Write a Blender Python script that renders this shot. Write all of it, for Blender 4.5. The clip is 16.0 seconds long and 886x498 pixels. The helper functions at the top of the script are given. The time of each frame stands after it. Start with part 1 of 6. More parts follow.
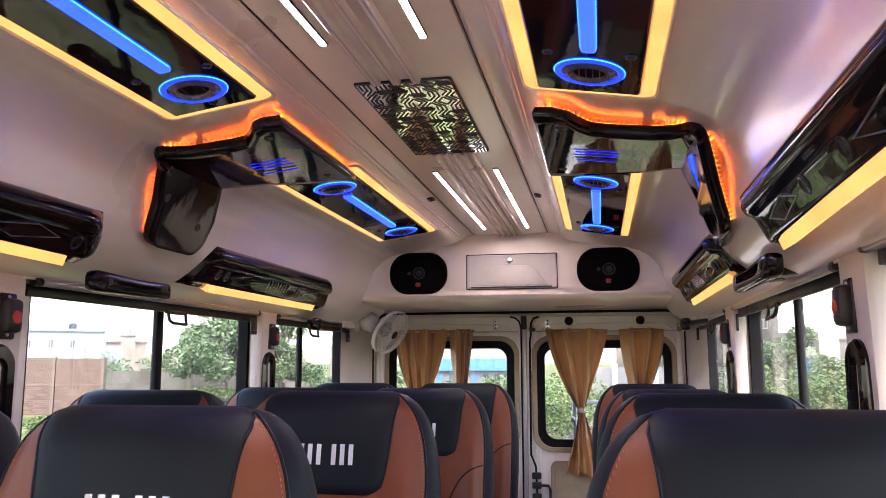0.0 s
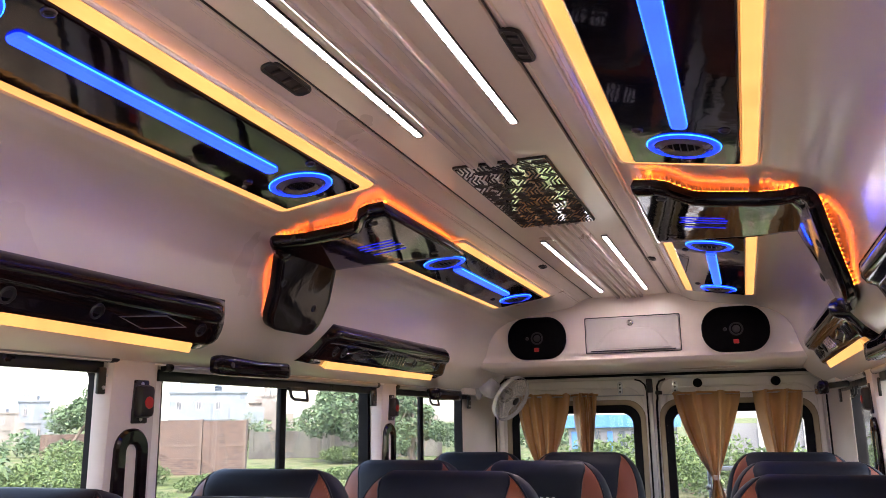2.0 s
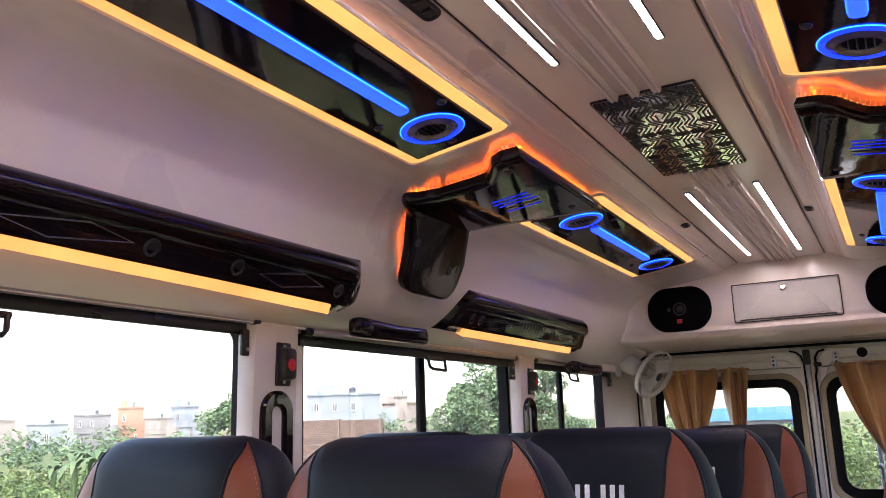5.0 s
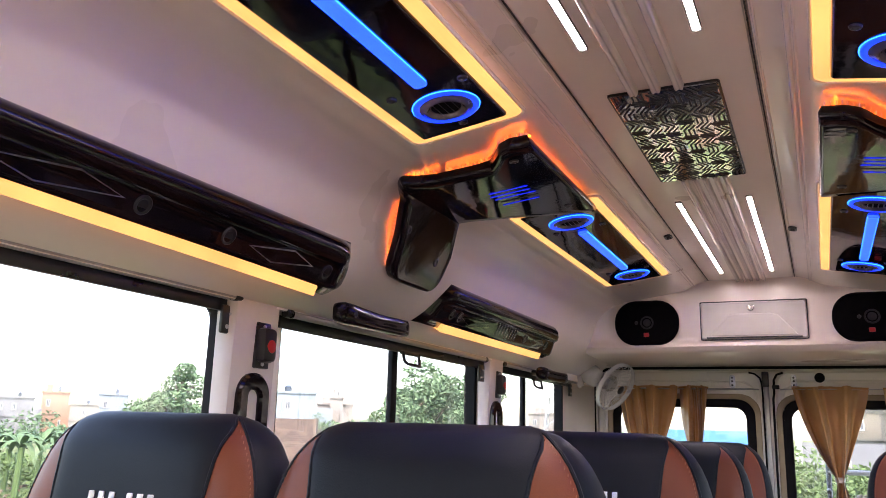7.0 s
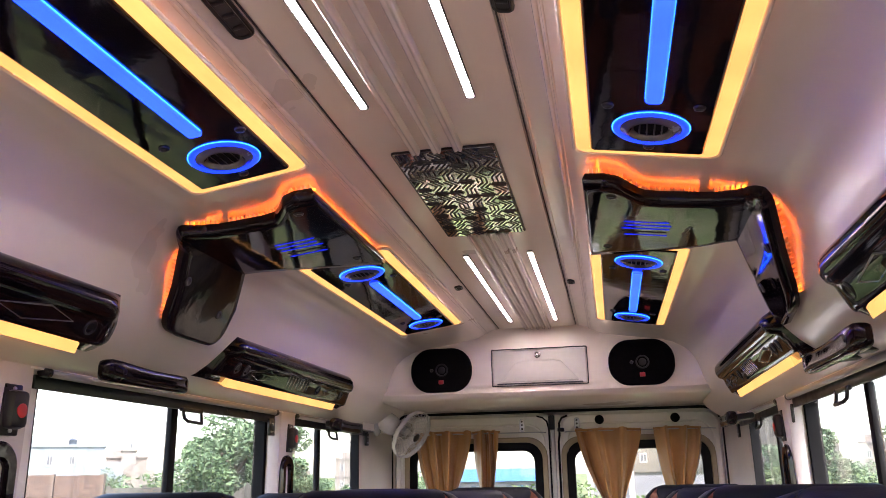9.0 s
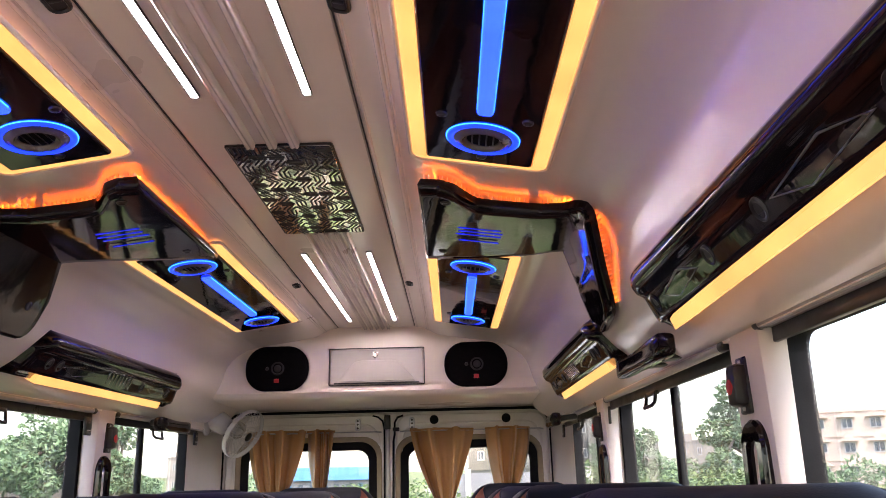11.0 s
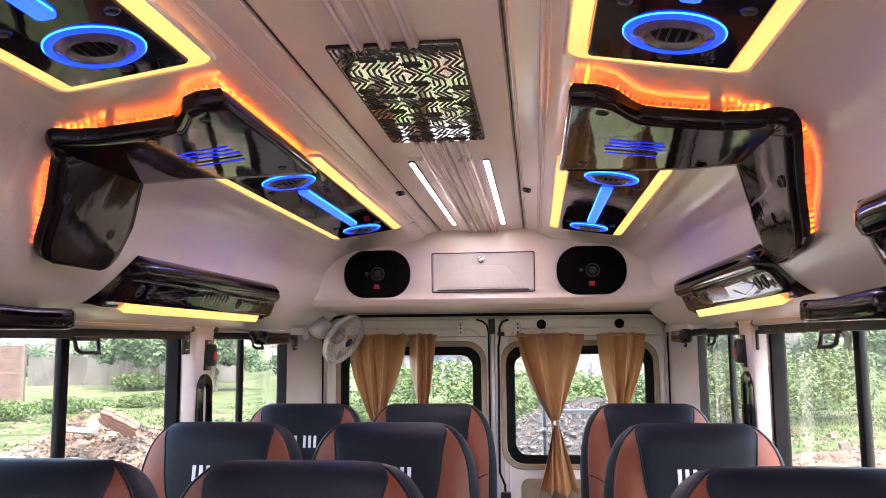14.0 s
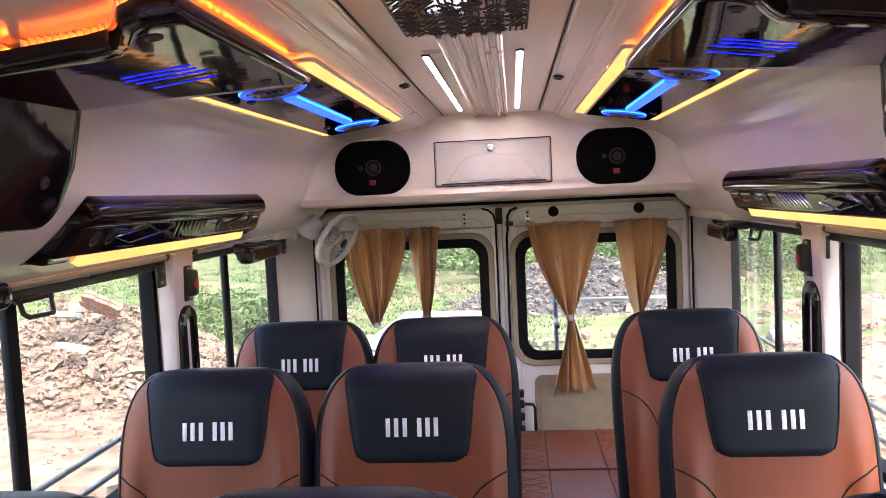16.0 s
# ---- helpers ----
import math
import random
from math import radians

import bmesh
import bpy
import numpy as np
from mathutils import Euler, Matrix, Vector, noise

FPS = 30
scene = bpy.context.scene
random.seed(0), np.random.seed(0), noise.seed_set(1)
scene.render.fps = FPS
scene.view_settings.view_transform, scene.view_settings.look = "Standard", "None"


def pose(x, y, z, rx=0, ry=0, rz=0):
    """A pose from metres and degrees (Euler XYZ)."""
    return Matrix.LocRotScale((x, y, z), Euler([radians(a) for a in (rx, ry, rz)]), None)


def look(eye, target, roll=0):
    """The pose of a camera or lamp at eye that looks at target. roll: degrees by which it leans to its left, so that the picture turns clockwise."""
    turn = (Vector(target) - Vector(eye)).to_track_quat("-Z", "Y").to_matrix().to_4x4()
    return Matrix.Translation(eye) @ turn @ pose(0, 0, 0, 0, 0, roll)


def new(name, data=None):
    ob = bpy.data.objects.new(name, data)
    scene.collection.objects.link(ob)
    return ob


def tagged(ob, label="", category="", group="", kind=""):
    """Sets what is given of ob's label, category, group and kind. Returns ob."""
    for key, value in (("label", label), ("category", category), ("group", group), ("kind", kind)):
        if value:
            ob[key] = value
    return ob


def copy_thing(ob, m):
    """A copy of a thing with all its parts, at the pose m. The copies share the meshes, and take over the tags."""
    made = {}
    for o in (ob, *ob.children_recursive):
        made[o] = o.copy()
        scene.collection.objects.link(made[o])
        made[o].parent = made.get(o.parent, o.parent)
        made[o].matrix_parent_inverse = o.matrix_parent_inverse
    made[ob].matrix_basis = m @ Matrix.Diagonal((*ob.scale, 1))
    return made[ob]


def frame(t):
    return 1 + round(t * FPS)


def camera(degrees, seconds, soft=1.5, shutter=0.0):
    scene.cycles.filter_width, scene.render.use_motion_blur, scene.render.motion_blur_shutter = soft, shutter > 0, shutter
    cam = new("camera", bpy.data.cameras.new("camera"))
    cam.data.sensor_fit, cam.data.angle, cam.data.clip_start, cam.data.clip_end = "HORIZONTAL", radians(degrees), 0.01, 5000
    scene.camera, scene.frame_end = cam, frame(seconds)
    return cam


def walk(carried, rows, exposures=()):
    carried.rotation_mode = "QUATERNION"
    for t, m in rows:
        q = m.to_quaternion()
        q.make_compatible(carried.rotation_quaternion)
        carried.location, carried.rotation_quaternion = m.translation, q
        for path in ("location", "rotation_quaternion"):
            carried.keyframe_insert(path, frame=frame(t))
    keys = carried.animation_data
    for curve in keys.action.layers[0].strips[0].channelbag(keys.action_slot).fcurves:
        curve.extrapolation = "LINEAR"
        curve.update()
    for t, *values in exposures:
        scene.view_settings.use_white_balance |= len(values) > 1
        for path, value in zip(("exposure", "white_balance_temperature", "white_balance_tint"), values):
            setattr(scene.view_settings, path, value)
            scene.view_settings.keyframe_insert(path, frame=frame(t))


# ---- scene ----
cam = camera(58.0, 16.0, 0.8)
PATH = [
    (0, (0.422, -0.062, 1.22), (0.042, 1.881, 1.501), -0.1),
    (0.5, (0.445, -0.069, 1.247), (0.073, 1.867, 1.588), -0.6),
    (1, (0.48, -0.068, 1.255), (0.063, 1.853, 1.622), -1.5),
    (1.5, (0.49, -0.071, 1.263), (-0.079, 1.808, 1.643), -1.5),
    (2, (0.484, -0.071, 1.271), (-0.193, 1.764, 1.69), -0.8),
    (2.5, (0.474, -0.073, 1.262), (-0.351, 1.689, 1.724), -0.2),
    (3, (0.447, -0.045, 1.245), (-0.444, 1.683, 1.715), -1.4),
    (3.5, (0.433, -0.035, 1.233), (-0.526, 1.656, 1.705), -1.7),
    (4, (0.429, -0.029, 1.189), (-0.53, 1.662, 1.661), -1.9),
    (4.5, (0.419, -0.022, 1.172), (-0.541, 1.676, 1.61), -1.9),
    (4.7, (0.415, 0.001, 1.179), (-0.543, 1.705, 1.602), -2.0),
    (6.8, (0.251, 0.049, 1.143), (-0.608, 1.801, 1.581), 1.4),
    (7, (0.254, 0.045, 1.153), (-0.579, 1.81, 1.591), 1.6),
    (7.5, (0.256, 0.049, 1.164), (-0.466, 1.846, 1.662), 1.1),
    (8, (0.263, 0.057, 1.171), (-0.34, 1.89, 1.695), 0.3),
    (8.5, (0.283, 0.058, 1.178), (-0.232, 1.914, 1.716), -0.4),
    (9, (0.308, 0.071, 1.183), (-0.071, 1.958, 1.726), -1.0),
    (9.5, (0.329, 0.074, 1.187), (0.08, 1.982, 1.733), -1.5),
    (10, (0.342, 0.072, 1.189), (0.19, 1.989, 1.737), -1.4),
    (10.2, (0.346, 0.072, 1.19), (0.223, 1.991, 1.739), -1.3),
    (12.3, (0.324, 0.098, 1.162), (0.416, 2.051, 1.581), -1.8),
    (12.5, (0.304, 0.123, 1.153), (0.367, 2.083, 1.546), -1.5),
    (13, (0.244, 0.2, 1.141), (0.213, 2.17, 1.486), -0.9),
    (13.5, (0.236, 0.309, 1.183), (0.124, 2.285, 1.476), -0.9),
    (14, (0.222, 0.371, 1.361), (-0.003, 2.345, 1.593), -0.5),
    (14.5, (0.23, 0.451, 1.488), (-0.036, 2.428, 1.627), -1.1),
    (15, (0.216, 0.51, 1.523), (-0.063, 2.49, 1.525), -1.8),
    (15.5, (0.135, 0.625, 1.537), (-0.143, 2.602, 1.421), -3.0),
    (16, (0.073, 0.747, 1.55), (-0.107, 2.734, 1.413), -2.7),
]
walk(cam, [(t, look(eye, target, roll)) for t, eye, target, roll in PATH], [(0, 3.38, 7000, 26), (4.5, 3.12, 6900, 26), (8, 3.42, 6850, 26), (10, 3.40, 7000, 26), (12.5, 3.35, 7000, 26), (13.5, 3.45, 6950, 26), (14, 3.76, 6850, 26), (14.7, 3.71, 6850, 26), (16, 3.67, 6900, 26)])

# ---------------------------------------------------------------- world and light
world = bpy.data.worlds.new("overcast_sky")
scene.world = world
world.use_nodes = True
wn = world.node_tree
sky = wn.nodes.new("ShaderNodeTexSky")
sky.sky_type = "NISHITA"
sky.sun_disc = False
sky.sun_elevation, sky.sun_rotation = radians(58), radians(150)
sky.air_density, sky.dust_density, sky.ozone_density = 1.0, 2.5, 0.6
wn.links.new(sky.outputs[0], wn.nodes["Background"].inputs[0])
wn.nodes["Background"].inputs[1].default_value = 0.15
sun = new("sun", bpy.data.lights.new("sun", "SUN"))
sun.data.energy, sun.data.angle, sun.data.color = 1.0, radians(30), (1.0, 0.96, 0.9)
sun.matrix_world = look((0, 0, 30), (0 - 30 * math.cos(radians(58)) * math.sin(radians(150)), -30 * math.cos(radians(58)) * math.cos(radians(150)), 30 - 30 * math.sin(radians(58))))

# ---------------------------------------------------------------- materials


def mat(name, color, rough=0.5, metal=0.0, var=0.12, scale=8.0, bump=0.0, bump_scale=200.0, coat=0.0, spec=0.5, rvar=0.0, second=None, sheen=0.0, island=0.0, coat_rough=0.04):
    """A principled surface with variation at a coarse and a fine scale."""
    m = bpy.data.materials.new(name)
    m.use_nodes = True
    nt = m.node_tree
    b = nt.nodes["Principled BSDF"]
    co = nt.nodes.new("ShaderNodeTexCoord").outputs["Object"]

    def noise_tex(sc, det=4.0):
        n = nt.nodes.new("ShaderNodeTexNoise")
        n.inputs["Scale"].default_value, n.inputs["Detail"].default_value = sc, det
        nt.links.new(co, n.inputs["Vector"])
        return n.outputs["Fac"]

    def mix(fac, a, c, blend="MIX"):
        x = nt.nodes.new("ShaderNodeMix")
        x.data_type, x.blend_type = "RGBA", blend
        for sock, v in ((x.inputs[0], fac), (x.inputs[6], a), (x.inputs[7], c)):
            if hasattr(v, "is_linked"):
                nt.links.new(v, sock)
            else:
                sock.default_value = v if isinstance(v, float) else (*v, 1.0)
        return x.outputs[2]

    def ramp(v, lo, hi, a=0.0, c=1.0):
        r = nt.nodes.new("ShaderNodeMapRange")
        r.inputs[1].default_value, r.inputs[2].default_value, r.inputs[3].default_value, r.inputs[4].default_value = lo, hi, a, c
        nt.links.new(v, r.inputs[0])
        return r.outputs[0]

    dark = tuple(c * (1 - var) for c in color)
    light = tuple(min(1.0, c * (1 + var * 0.6)) for c in color)
    coarse, fine = noise_tex(scale), noise_tex(scale * 14)
    col = mix(ramp(coarse, 0.35, 0.65), dark, light)
    if second:
        col = mix(ramp(noise_tex(scale * 0.43, 6.0), 0.45, 0.62), col, second)
    col = mix(ramp(fine, 0.3, 0.7, 0.0, 0.35), col, dark)
    if island:
        g = nt.nodes.new("ShaderNodeNewGeometry")
        col = mix(ramp(g.outputs["Random Per Island"], 0, 1, 0, island), col, tuple(c * 0.35 for c in color))
    nt.links.new(col, b.inputs["Base Color"])
    b.inputs["Metallic"].default_value = metal
    b.inputs["Specular IOR Level"].default_value = spec
    b.inputs["Coat Weight"].default_value = coat
    b.inputs["Coat Roughness"].default_value = coat_rough
    b.inputs["Sheen Weight"].default_value = sheen
    nt.links.new(ramp(coarse, 0.3, 0.7, max(0.02, rough - rvar), rough + rvar), b.inputs["Roughness"])
    if bump:
        bp = nt.nodes.new("ShaderNodeBump")
        bp.inputs["Strength"].default_value, bp.inputs["Distance"].default_value = bump, 0.004
        nt.links.new(noise_tex(bump_scale, 3.0), bp.inputs["Height"])
        nt.links.new(bp.outputs[0], b.inputs["Normal"])
    return m


def glow(name, color, strength):
    m = bpy.data.materials.new(name)
    m.use_nodes = True
    b = m.node_tree.nodes["Principled BSDF"]
    b.inputs["Base Color"].default_value = (*[0.006 + 0.35 * c for c in color], 1)
    b.inputs["Emission Color"].default_value = (*color, 1)
    no, mr, co = (m.node_tree.nodes.new("ShaderNode" + k) for k in ("TexNoise", "MapRange", "TexCoord"))
    no.inputs["Scale"].default_value, no.inputs["Detail"].default_value = 9.0, 3.0
    for k, v in ((1, 0.3), (2, 0.7), (3, strength * 0.84), (4, strength * 1.12)):
        mr.inputs[k].default_value = v
    m.node_tree.links.new(co.outputs["Object"], no.inputs["Vector"])
    m.node_tree.links.new(no.outputs["Fac"], mr.inputs[0])
    m.node_tree.links.new(mr.outputs[0], b.inputs["Emission Strength"])
    b.inputs["Roughness"].default_value = 0.35
    b.inputs["Specular IOR Level"].default_value = 0.2
    return m


def pane(name, tint=(0.93, 0.97, 0.95), strength=1.0, haze=0.0):
    m = bpy.data.materials.new(name)
    m.use_nodes = True
    nt = m.node_tree
    nt.nodes.remove(nt.nodes["Principled BSDF"])
    tr, gl, mx, lw, k = (nt.nodes.new("ShaderNode" + s) for s in ("BsdfTransparent", "BsdfGlossy", "MixShader", "LayerWeight", "Math"))
    tr.inputs[0].default_value = (*tint, 1)
    gl.inputs["Roughness"].default_value = 0.02
    pw = nt.nodes.new("ShaderNodeMath")
    pw.operation, k.operation = "POWER", "MULTIPLY_ADD"
    pw.inputs[1].default_value = 4.5
    k.inputs[1].default_value, k.inputs[2].default_value = 0.8 * strength, 0.05
    nt.links.new(lw.outputs["Facing"], pw.inputs[0])
    nt.links.new(pw.outputs[0], k.inputs[0])
    nt.links.new(k.outputs[0], mx.inputs[0])
    nt.links.new(tr.outputs[0], mx.inputs[1])
    nt.links.new(gl.outputs[0], mx.inputs[2])
    # Translucent veil mixed over the pane lays a pale haze on the view.
    film, veil = nt.nodes.new("ShaderNodeMixShader"), nt.nodes.new("ShaderNodeBsdfTranslucent")
    spots, spread = nt.nodes.new("ShaderNodeTexNoise"), nt.nodes.new("ShaderNodeMapRange")
    spots.inputs["Scale"].default_value, spots.inputs["Detail"].default_value = 4.0, 5.0
    spread.inputs["To Min"].default_value, spread.inputs["To Max"].default_value = 0.5 * haze, 1.5 * haze
    veil.inputs[0].default_value = (0.80, 0.80, 0.78, 1)
    nt.links.new(spots.outputs[0], spread.inputs["Value"])
    nt.links.new(spread.outputs[0], film.inputs[0])
    nt.links.new(mx.outputs[0], film.inputs[1])
    nt.links.new(veil.outputs[0], film.inputs[2])
    nt.links.new(film.outputs[0], nt.nodes["Material Output"].inputs[0])
    return m


SHELL = mat("moulded_plastic", (0.83, 0.705, 0.62), 0.30, var=0.04, scale=2.2, bump=0.03, bump_scale=420, rvar=0.03, spec=0.5, coat=0.85, coat_rough=0.15)
TRIM = mat("grey_trim_plastic", (0.60, 0.54, 0.505), 0.42, var=0.06, scale=5, bump=0.08, bump_scale=500, rvar=0.06)
PAINT = mat("white_paint", (0.83, 0.79, 0.735), 0.3, var=0.04, scale=3, coat=0.2, rvar=0.06)
GAP = mat("dark_gap", (0.05, 0.045, 0.045), 0.8, var=0.2)
PIANO = mat("gloss_black", (0.009, 0.006, 0.007), 0.05, var=0.3, scale=4, spec=0.28, rvar=0.02, bump=0.13, bump_scale=11)
SATIN = mat("satin_black", (0.010, 0.010, 0.011), 0.35, var=0.3, scale=20, rvar=0.08)
RUBBER = mat("rubber", (0.0075, 0.008, 0.009), 0.62, var=0.25, scale=15, bump=0.06, bump_scale=300, spec=0.10)
CLOTH = mat("speaker_cloth", (0.004, 0.0035, 0.004), 0.9, var=0.3, scale=60, bump=0.5, bump_scale=900, spec=0.08)
BROWN = mat("tan_leather", (0.155, 0.036, 0.0115), 0.47, var=0.14, scale=6, bump=0.14, bump_scale=520, rvar=0.07, spec=0.36)
NAVY = mat("black_leather", (0.0054, 0.0078, 0.0128), 0.52, var=0.25, scale=6, bump=0.12, bump_scale=420, rvar=0.06, spec=0.17)
STITCH = mat("thread", (0.30, 0.11, 0.06), 0.8, var=0.1, scale=80)
WHITE_THREAD = mat("white_embroidery", (0.82, 0.82, 0.83), 0.75, var=0.08, scale=120, bump=0.5, bump_scale=900)
CHROME = mat("chrome", (0.83, 0.82, 0.8), 0.06, metal=1.0, var=0.03, scale=5, rvar=0.03, bump=0.09, bump_scale=16)
STEEL = mat("steel", (0.52, 0.52, 0.53), 0.34, metal=1.0, var=0.12, scale=9, rvar=0.08)
GREY_TUBE = mat("grey_rail", (0.42, 0.40, 0.40), 0.3, metal=0.3, var=0.05, scale=12, rvar=0.03)
BEIGE = mat("beige_trim", (0.33, 0.265, 0.17), 0.6, var=0.12, scale=14, bump=0.25, bump_scale=380, rvar=0.06)
SATIN_GOLD = mat("gold_satin", (0.46, 0.240, 0.085), 0.32, var=0.07, scale=5, bump=0.22, bump_scale=700, sheen=0.2, rvar=0.05)
RED = mat("red_plastic", (0.55, 0.02, 0.02), 0.3, var=0.1, scale=30)
CLEAR = mat("pale_plastic", (0.56, 0.55, 0.53), 0.16, var=0.08, scale=20, rvar=0.05)
SEE_THROUGH = pane("clear_plastic", (0.86, 0.86, 0.85), 1.0)
# Unseen floor, made pale so that it bounces light up to the ceiling.
FLOORMAT = mat("vinyl_floor", (0.36, 0.34, 0.32), 0.5, var=0.2, scale=25, bump=0.3, bump_scale=150)
SCREW = mat("dark_screw", (0.05, 0.045, 0.045), 0.35, metal=0.7, var=0.1, scale=40)
WARM = glow("warm_led", (1.0, 0.475, 0.135), 0.15)
COOL = glow("white_led", (1.0, 0.97, 0.96), 7.2)
BLUE = glow("blue_led", (0.0, 0.0155, 1.0), 1.5)
BLUE_RING = glow("blue_ring_led", (0.0, 0.020, 1.0), 0.5)
BLUE_EDGE = glow("bright_blue_led", (0.0, 0.09, 1.0), 1.5)
AMBER = glow("amber_led", (1.0, 0.145, 0.009), 2.6)
BLUE_DIM = glow("dim_blue_led", (0.0, 0.015, 1.0), 0.10)
GLASS = pane("window_glass", (0.93, 0.97, 0.95), 0.6, 0.009)

# ---------------------------------------------------------------- geometry helpers


class Geo:
    """Vertices and faces of one mesh."""

    def __init__(self):
        self.v, self.f = [], []

    def add(self, verts, faces, m=None):
        o = len(self.v)
        self.v += [tuple(m @ Vector(p)) if m else tuple(p) for p in verts]
        self.f += [tuple(i + o for i in f) for f in faces]
        return self

    def grid(self, rows, closed=False, flip=False):
        o, n = len(self.v), len(rows[0])
        for r in rows:
            self.v += [tuple(p) for p in r]
        for i in range(len(rows) - 1):
            for j in range(n if closed else n - 1):
                k = (j + 1) % n
                q = (o + i * n + j, o + i * n + k, o + (i + 1) * n + k, o + (i + 1) * n + j)
                self.f.append(q[::-1] if flip else q)
        return self

    def cap(self, ring, flip=False):
        o = len(self.v)
        self.v += [tuple(p) for p in ring]
        q = tuple(range(o, o + len(ring)))
        self.f.append(q[::-1] if flip else q)
        return self

    def box(self, x0, x1, y0, y1, z0, z1, m=None):
        v = [(x, y, z) for x in (x0, x1) for y in (y0, y1) for z in (z0, z1)]
        return self.add(v, [(0, 1, 3, 2), (4, 6, 7, 5), (0, 4, 5, 1), (2, 3, 7, 6), (0, 2, 6, 4), (1, 5, 7, 3)], m)

    def rbox(self, size, r, m, seg=2):
        bm = bmesh.new()
        bmesh.ops.create_cube(bm, size=1)
        bmesh.ops.scale(bm, vec=size, verts=bm.verts)
        bmesh.ops.bevel(bm, geom=bm.edges[:], offset=min(r, 0.49 * min(size)), segments=seg, profile=0.5, affect="EDGES")
        bm.verts.index_update()
        self.add([v.co.copy() for v in bm.verts], [[v.index for v in f.verts] for f in bm.faces], m)
        bm.free()
        return self

    def tube(self, pts, r, n=8, ends=True, flat=1.0):
        pts = [Vector(p) for p in pts]
        rows, side = [], None
        for i, p in enumerate(pts):
            d = (pts[min(i + 1, len(pts) - 1)] - pts[max(i - 1, 0)]).normalized()
            if side is None:
                side = d.cross(Vector((0, 0, 1)) if abs(d.z) < 0.9 else Vector((1, 0, 0))).normalized()
            side = (side - d * side.dot(d)).normalized()
            up = d.cross(side)
            rows.append([p + side * math.cos(a) * r + up * math.sin(a) * r * flat for a in (2 * math.pi * k / n for k in range(n))])
        self.grid(rows, closed=True)
        if ends:
            self.cap(rows[0], True)
            self.cap(rows[-1])
        return self

    def lathe(self, prof, m, n=24):
        """prof: (radius, height) pairs turned round the local z axis."""
        rows = [[m @ Vector((r * math.cos(2 * math.pi * k / n), r * math.sin(2 * math.pi * k / n), h)) for k in range(n)] for r, h in prof]
        self.grid(rows, closed=True)
        return self

    def prism(self, poly, h, m, bevel=0.0):
        """poly: outline in local x, y, counter-clockwise; from z 0 to h, with its top edge drawn in by bevel."""
        lo = [m @ Vector((x, y, 0)) for x, y in poly]
        rows = [lo, [m @ Vector((x, y, h - bevel)) for x, y in poly]]
        top = inset(poly, bevel)
        if bevel:
            rows.append([m @ Vector((x, y, h - bevel * 0.35)) for x, y in inset(poly, bevel * 0.35)])
            rows.append([m @ Vector((x, y, h)) for x, y in top])
        self.grid(rows, closed=True)
        self.cap(rows[-1])
        self.cap(lo, True)
        return self

    def ring(self, outer, inner, h, m, bevel=0.0):
        """A frame between two outlines of equal length, raised by h."""
        a = lambda poly, z: [m @ Vector((x, y, z)) for x, y in poly]
        self.grid([a(inner, 0), a(outer, 0), a(outer, h - bevel), a(inset(outer, bevel), h), a(inset(inner, -bevel), h), a(inner, h - bevel), a(inner, 0)], closed=True)
        return self


def inset(poly, d):
    if not d:
        return poly
    out, n = [], len(poly)
    for i in range(n):
        a, b, c = (Vector(poly[(i + k) % n]) for k in (-1, 0, 1))
        u, w = (b - a), (c - b)
        u = u.normalized() if u.length > 1e-9 else w.normalized()
        w = w.normalized() if w.length > 1e-9 else u
        nn = Vector((-u.y - w.y, u.x + w.x))
        nn = nn.normalized() if nn.length > 1e-9 else Vector((-u.y, u.x))
        k = max(0.5, nn.dot(Vector((-u.y, u.x))))
        out.append(tuple(b + nn * d / k))
    return out


def rrect(x0, x1, y0, y1, r, n=5):
    """A rectangle with round corners, counter-clockwise."""
    out = []
    for cx, cy, a0 in ((x1 - r, y0 + r, -90), (x1 - r, y1 - r, 0), (x0 + r, y1 - r, 90), (x0 + r, y0 + r, 180)):
        out += [(cx + r * math.cos(radians(a0 + 90 * k / n)), cy + r * math.sin(radians(a0 + 90 * k / n))) for k in range(n + 1)]
    return out


def mesh_of(name, geo, material, smooth=40):
    me = bpy.data.meshes.new(name)
    me.from_pydata(geo.v, [], geo.f)
    me.materials.append(material)
    bm = bmesh.new()
    bm.from_mesh(me)
    bmesh.ops.remove_doubles(bm, verts=bm.verts, dist=1e-5)
    bmesh.ops.recalc_face_normals(bm, faces=bm.faces)
    bm.to_mesh(me)
    bm.free()
    if smooth:
        me.shade_smooth()
        me.set_sharp_from_angle(angle=radians(smooth))
        for f in me.polygons:
            if len(f.vertices) > 6:
                f.use_smooth = False
    return me


def part(name, geo, material, parent, label="", smooth=40):
    ob = new(name, mesh_of(name, geo, material, smooth))
    root = parent
    ob.parent = root
    at = Vector((0, 0, 0))
    while root:
        at += root.location
        root = root.parent
    for v in ob.data.vertices:
        v.co -= at
    return tagged(ob, label)


def thing(name, loc, label, category, group=""):
    e = new(name)
    e.empty_display_size = 0.05
    e.location = loc
    return tagged(e, label, category, group)


def single(name, geo, material, label, category, group="", kind="", smooth=40):
    return tagged(new(name, mesh_of(name, geo, material, smooth)), label, category, group, kind)


def setting(name, geo, material, label="", smooth=40):
    return tagged(new(name, mesh_of(name, geo, material, smooth)), label, "", "", "structure")


def lerp(table, t):
    """Linear interpolation in (key, value) pairs."""
    if t <= table[0][0]:
        return table[0][1]
    for (a, va), (b, vb) in zip(table, table[1:]):
        if t <= b:
            return va + (vb - va) * (t - a) / (b - a)
    return table[-1][1]


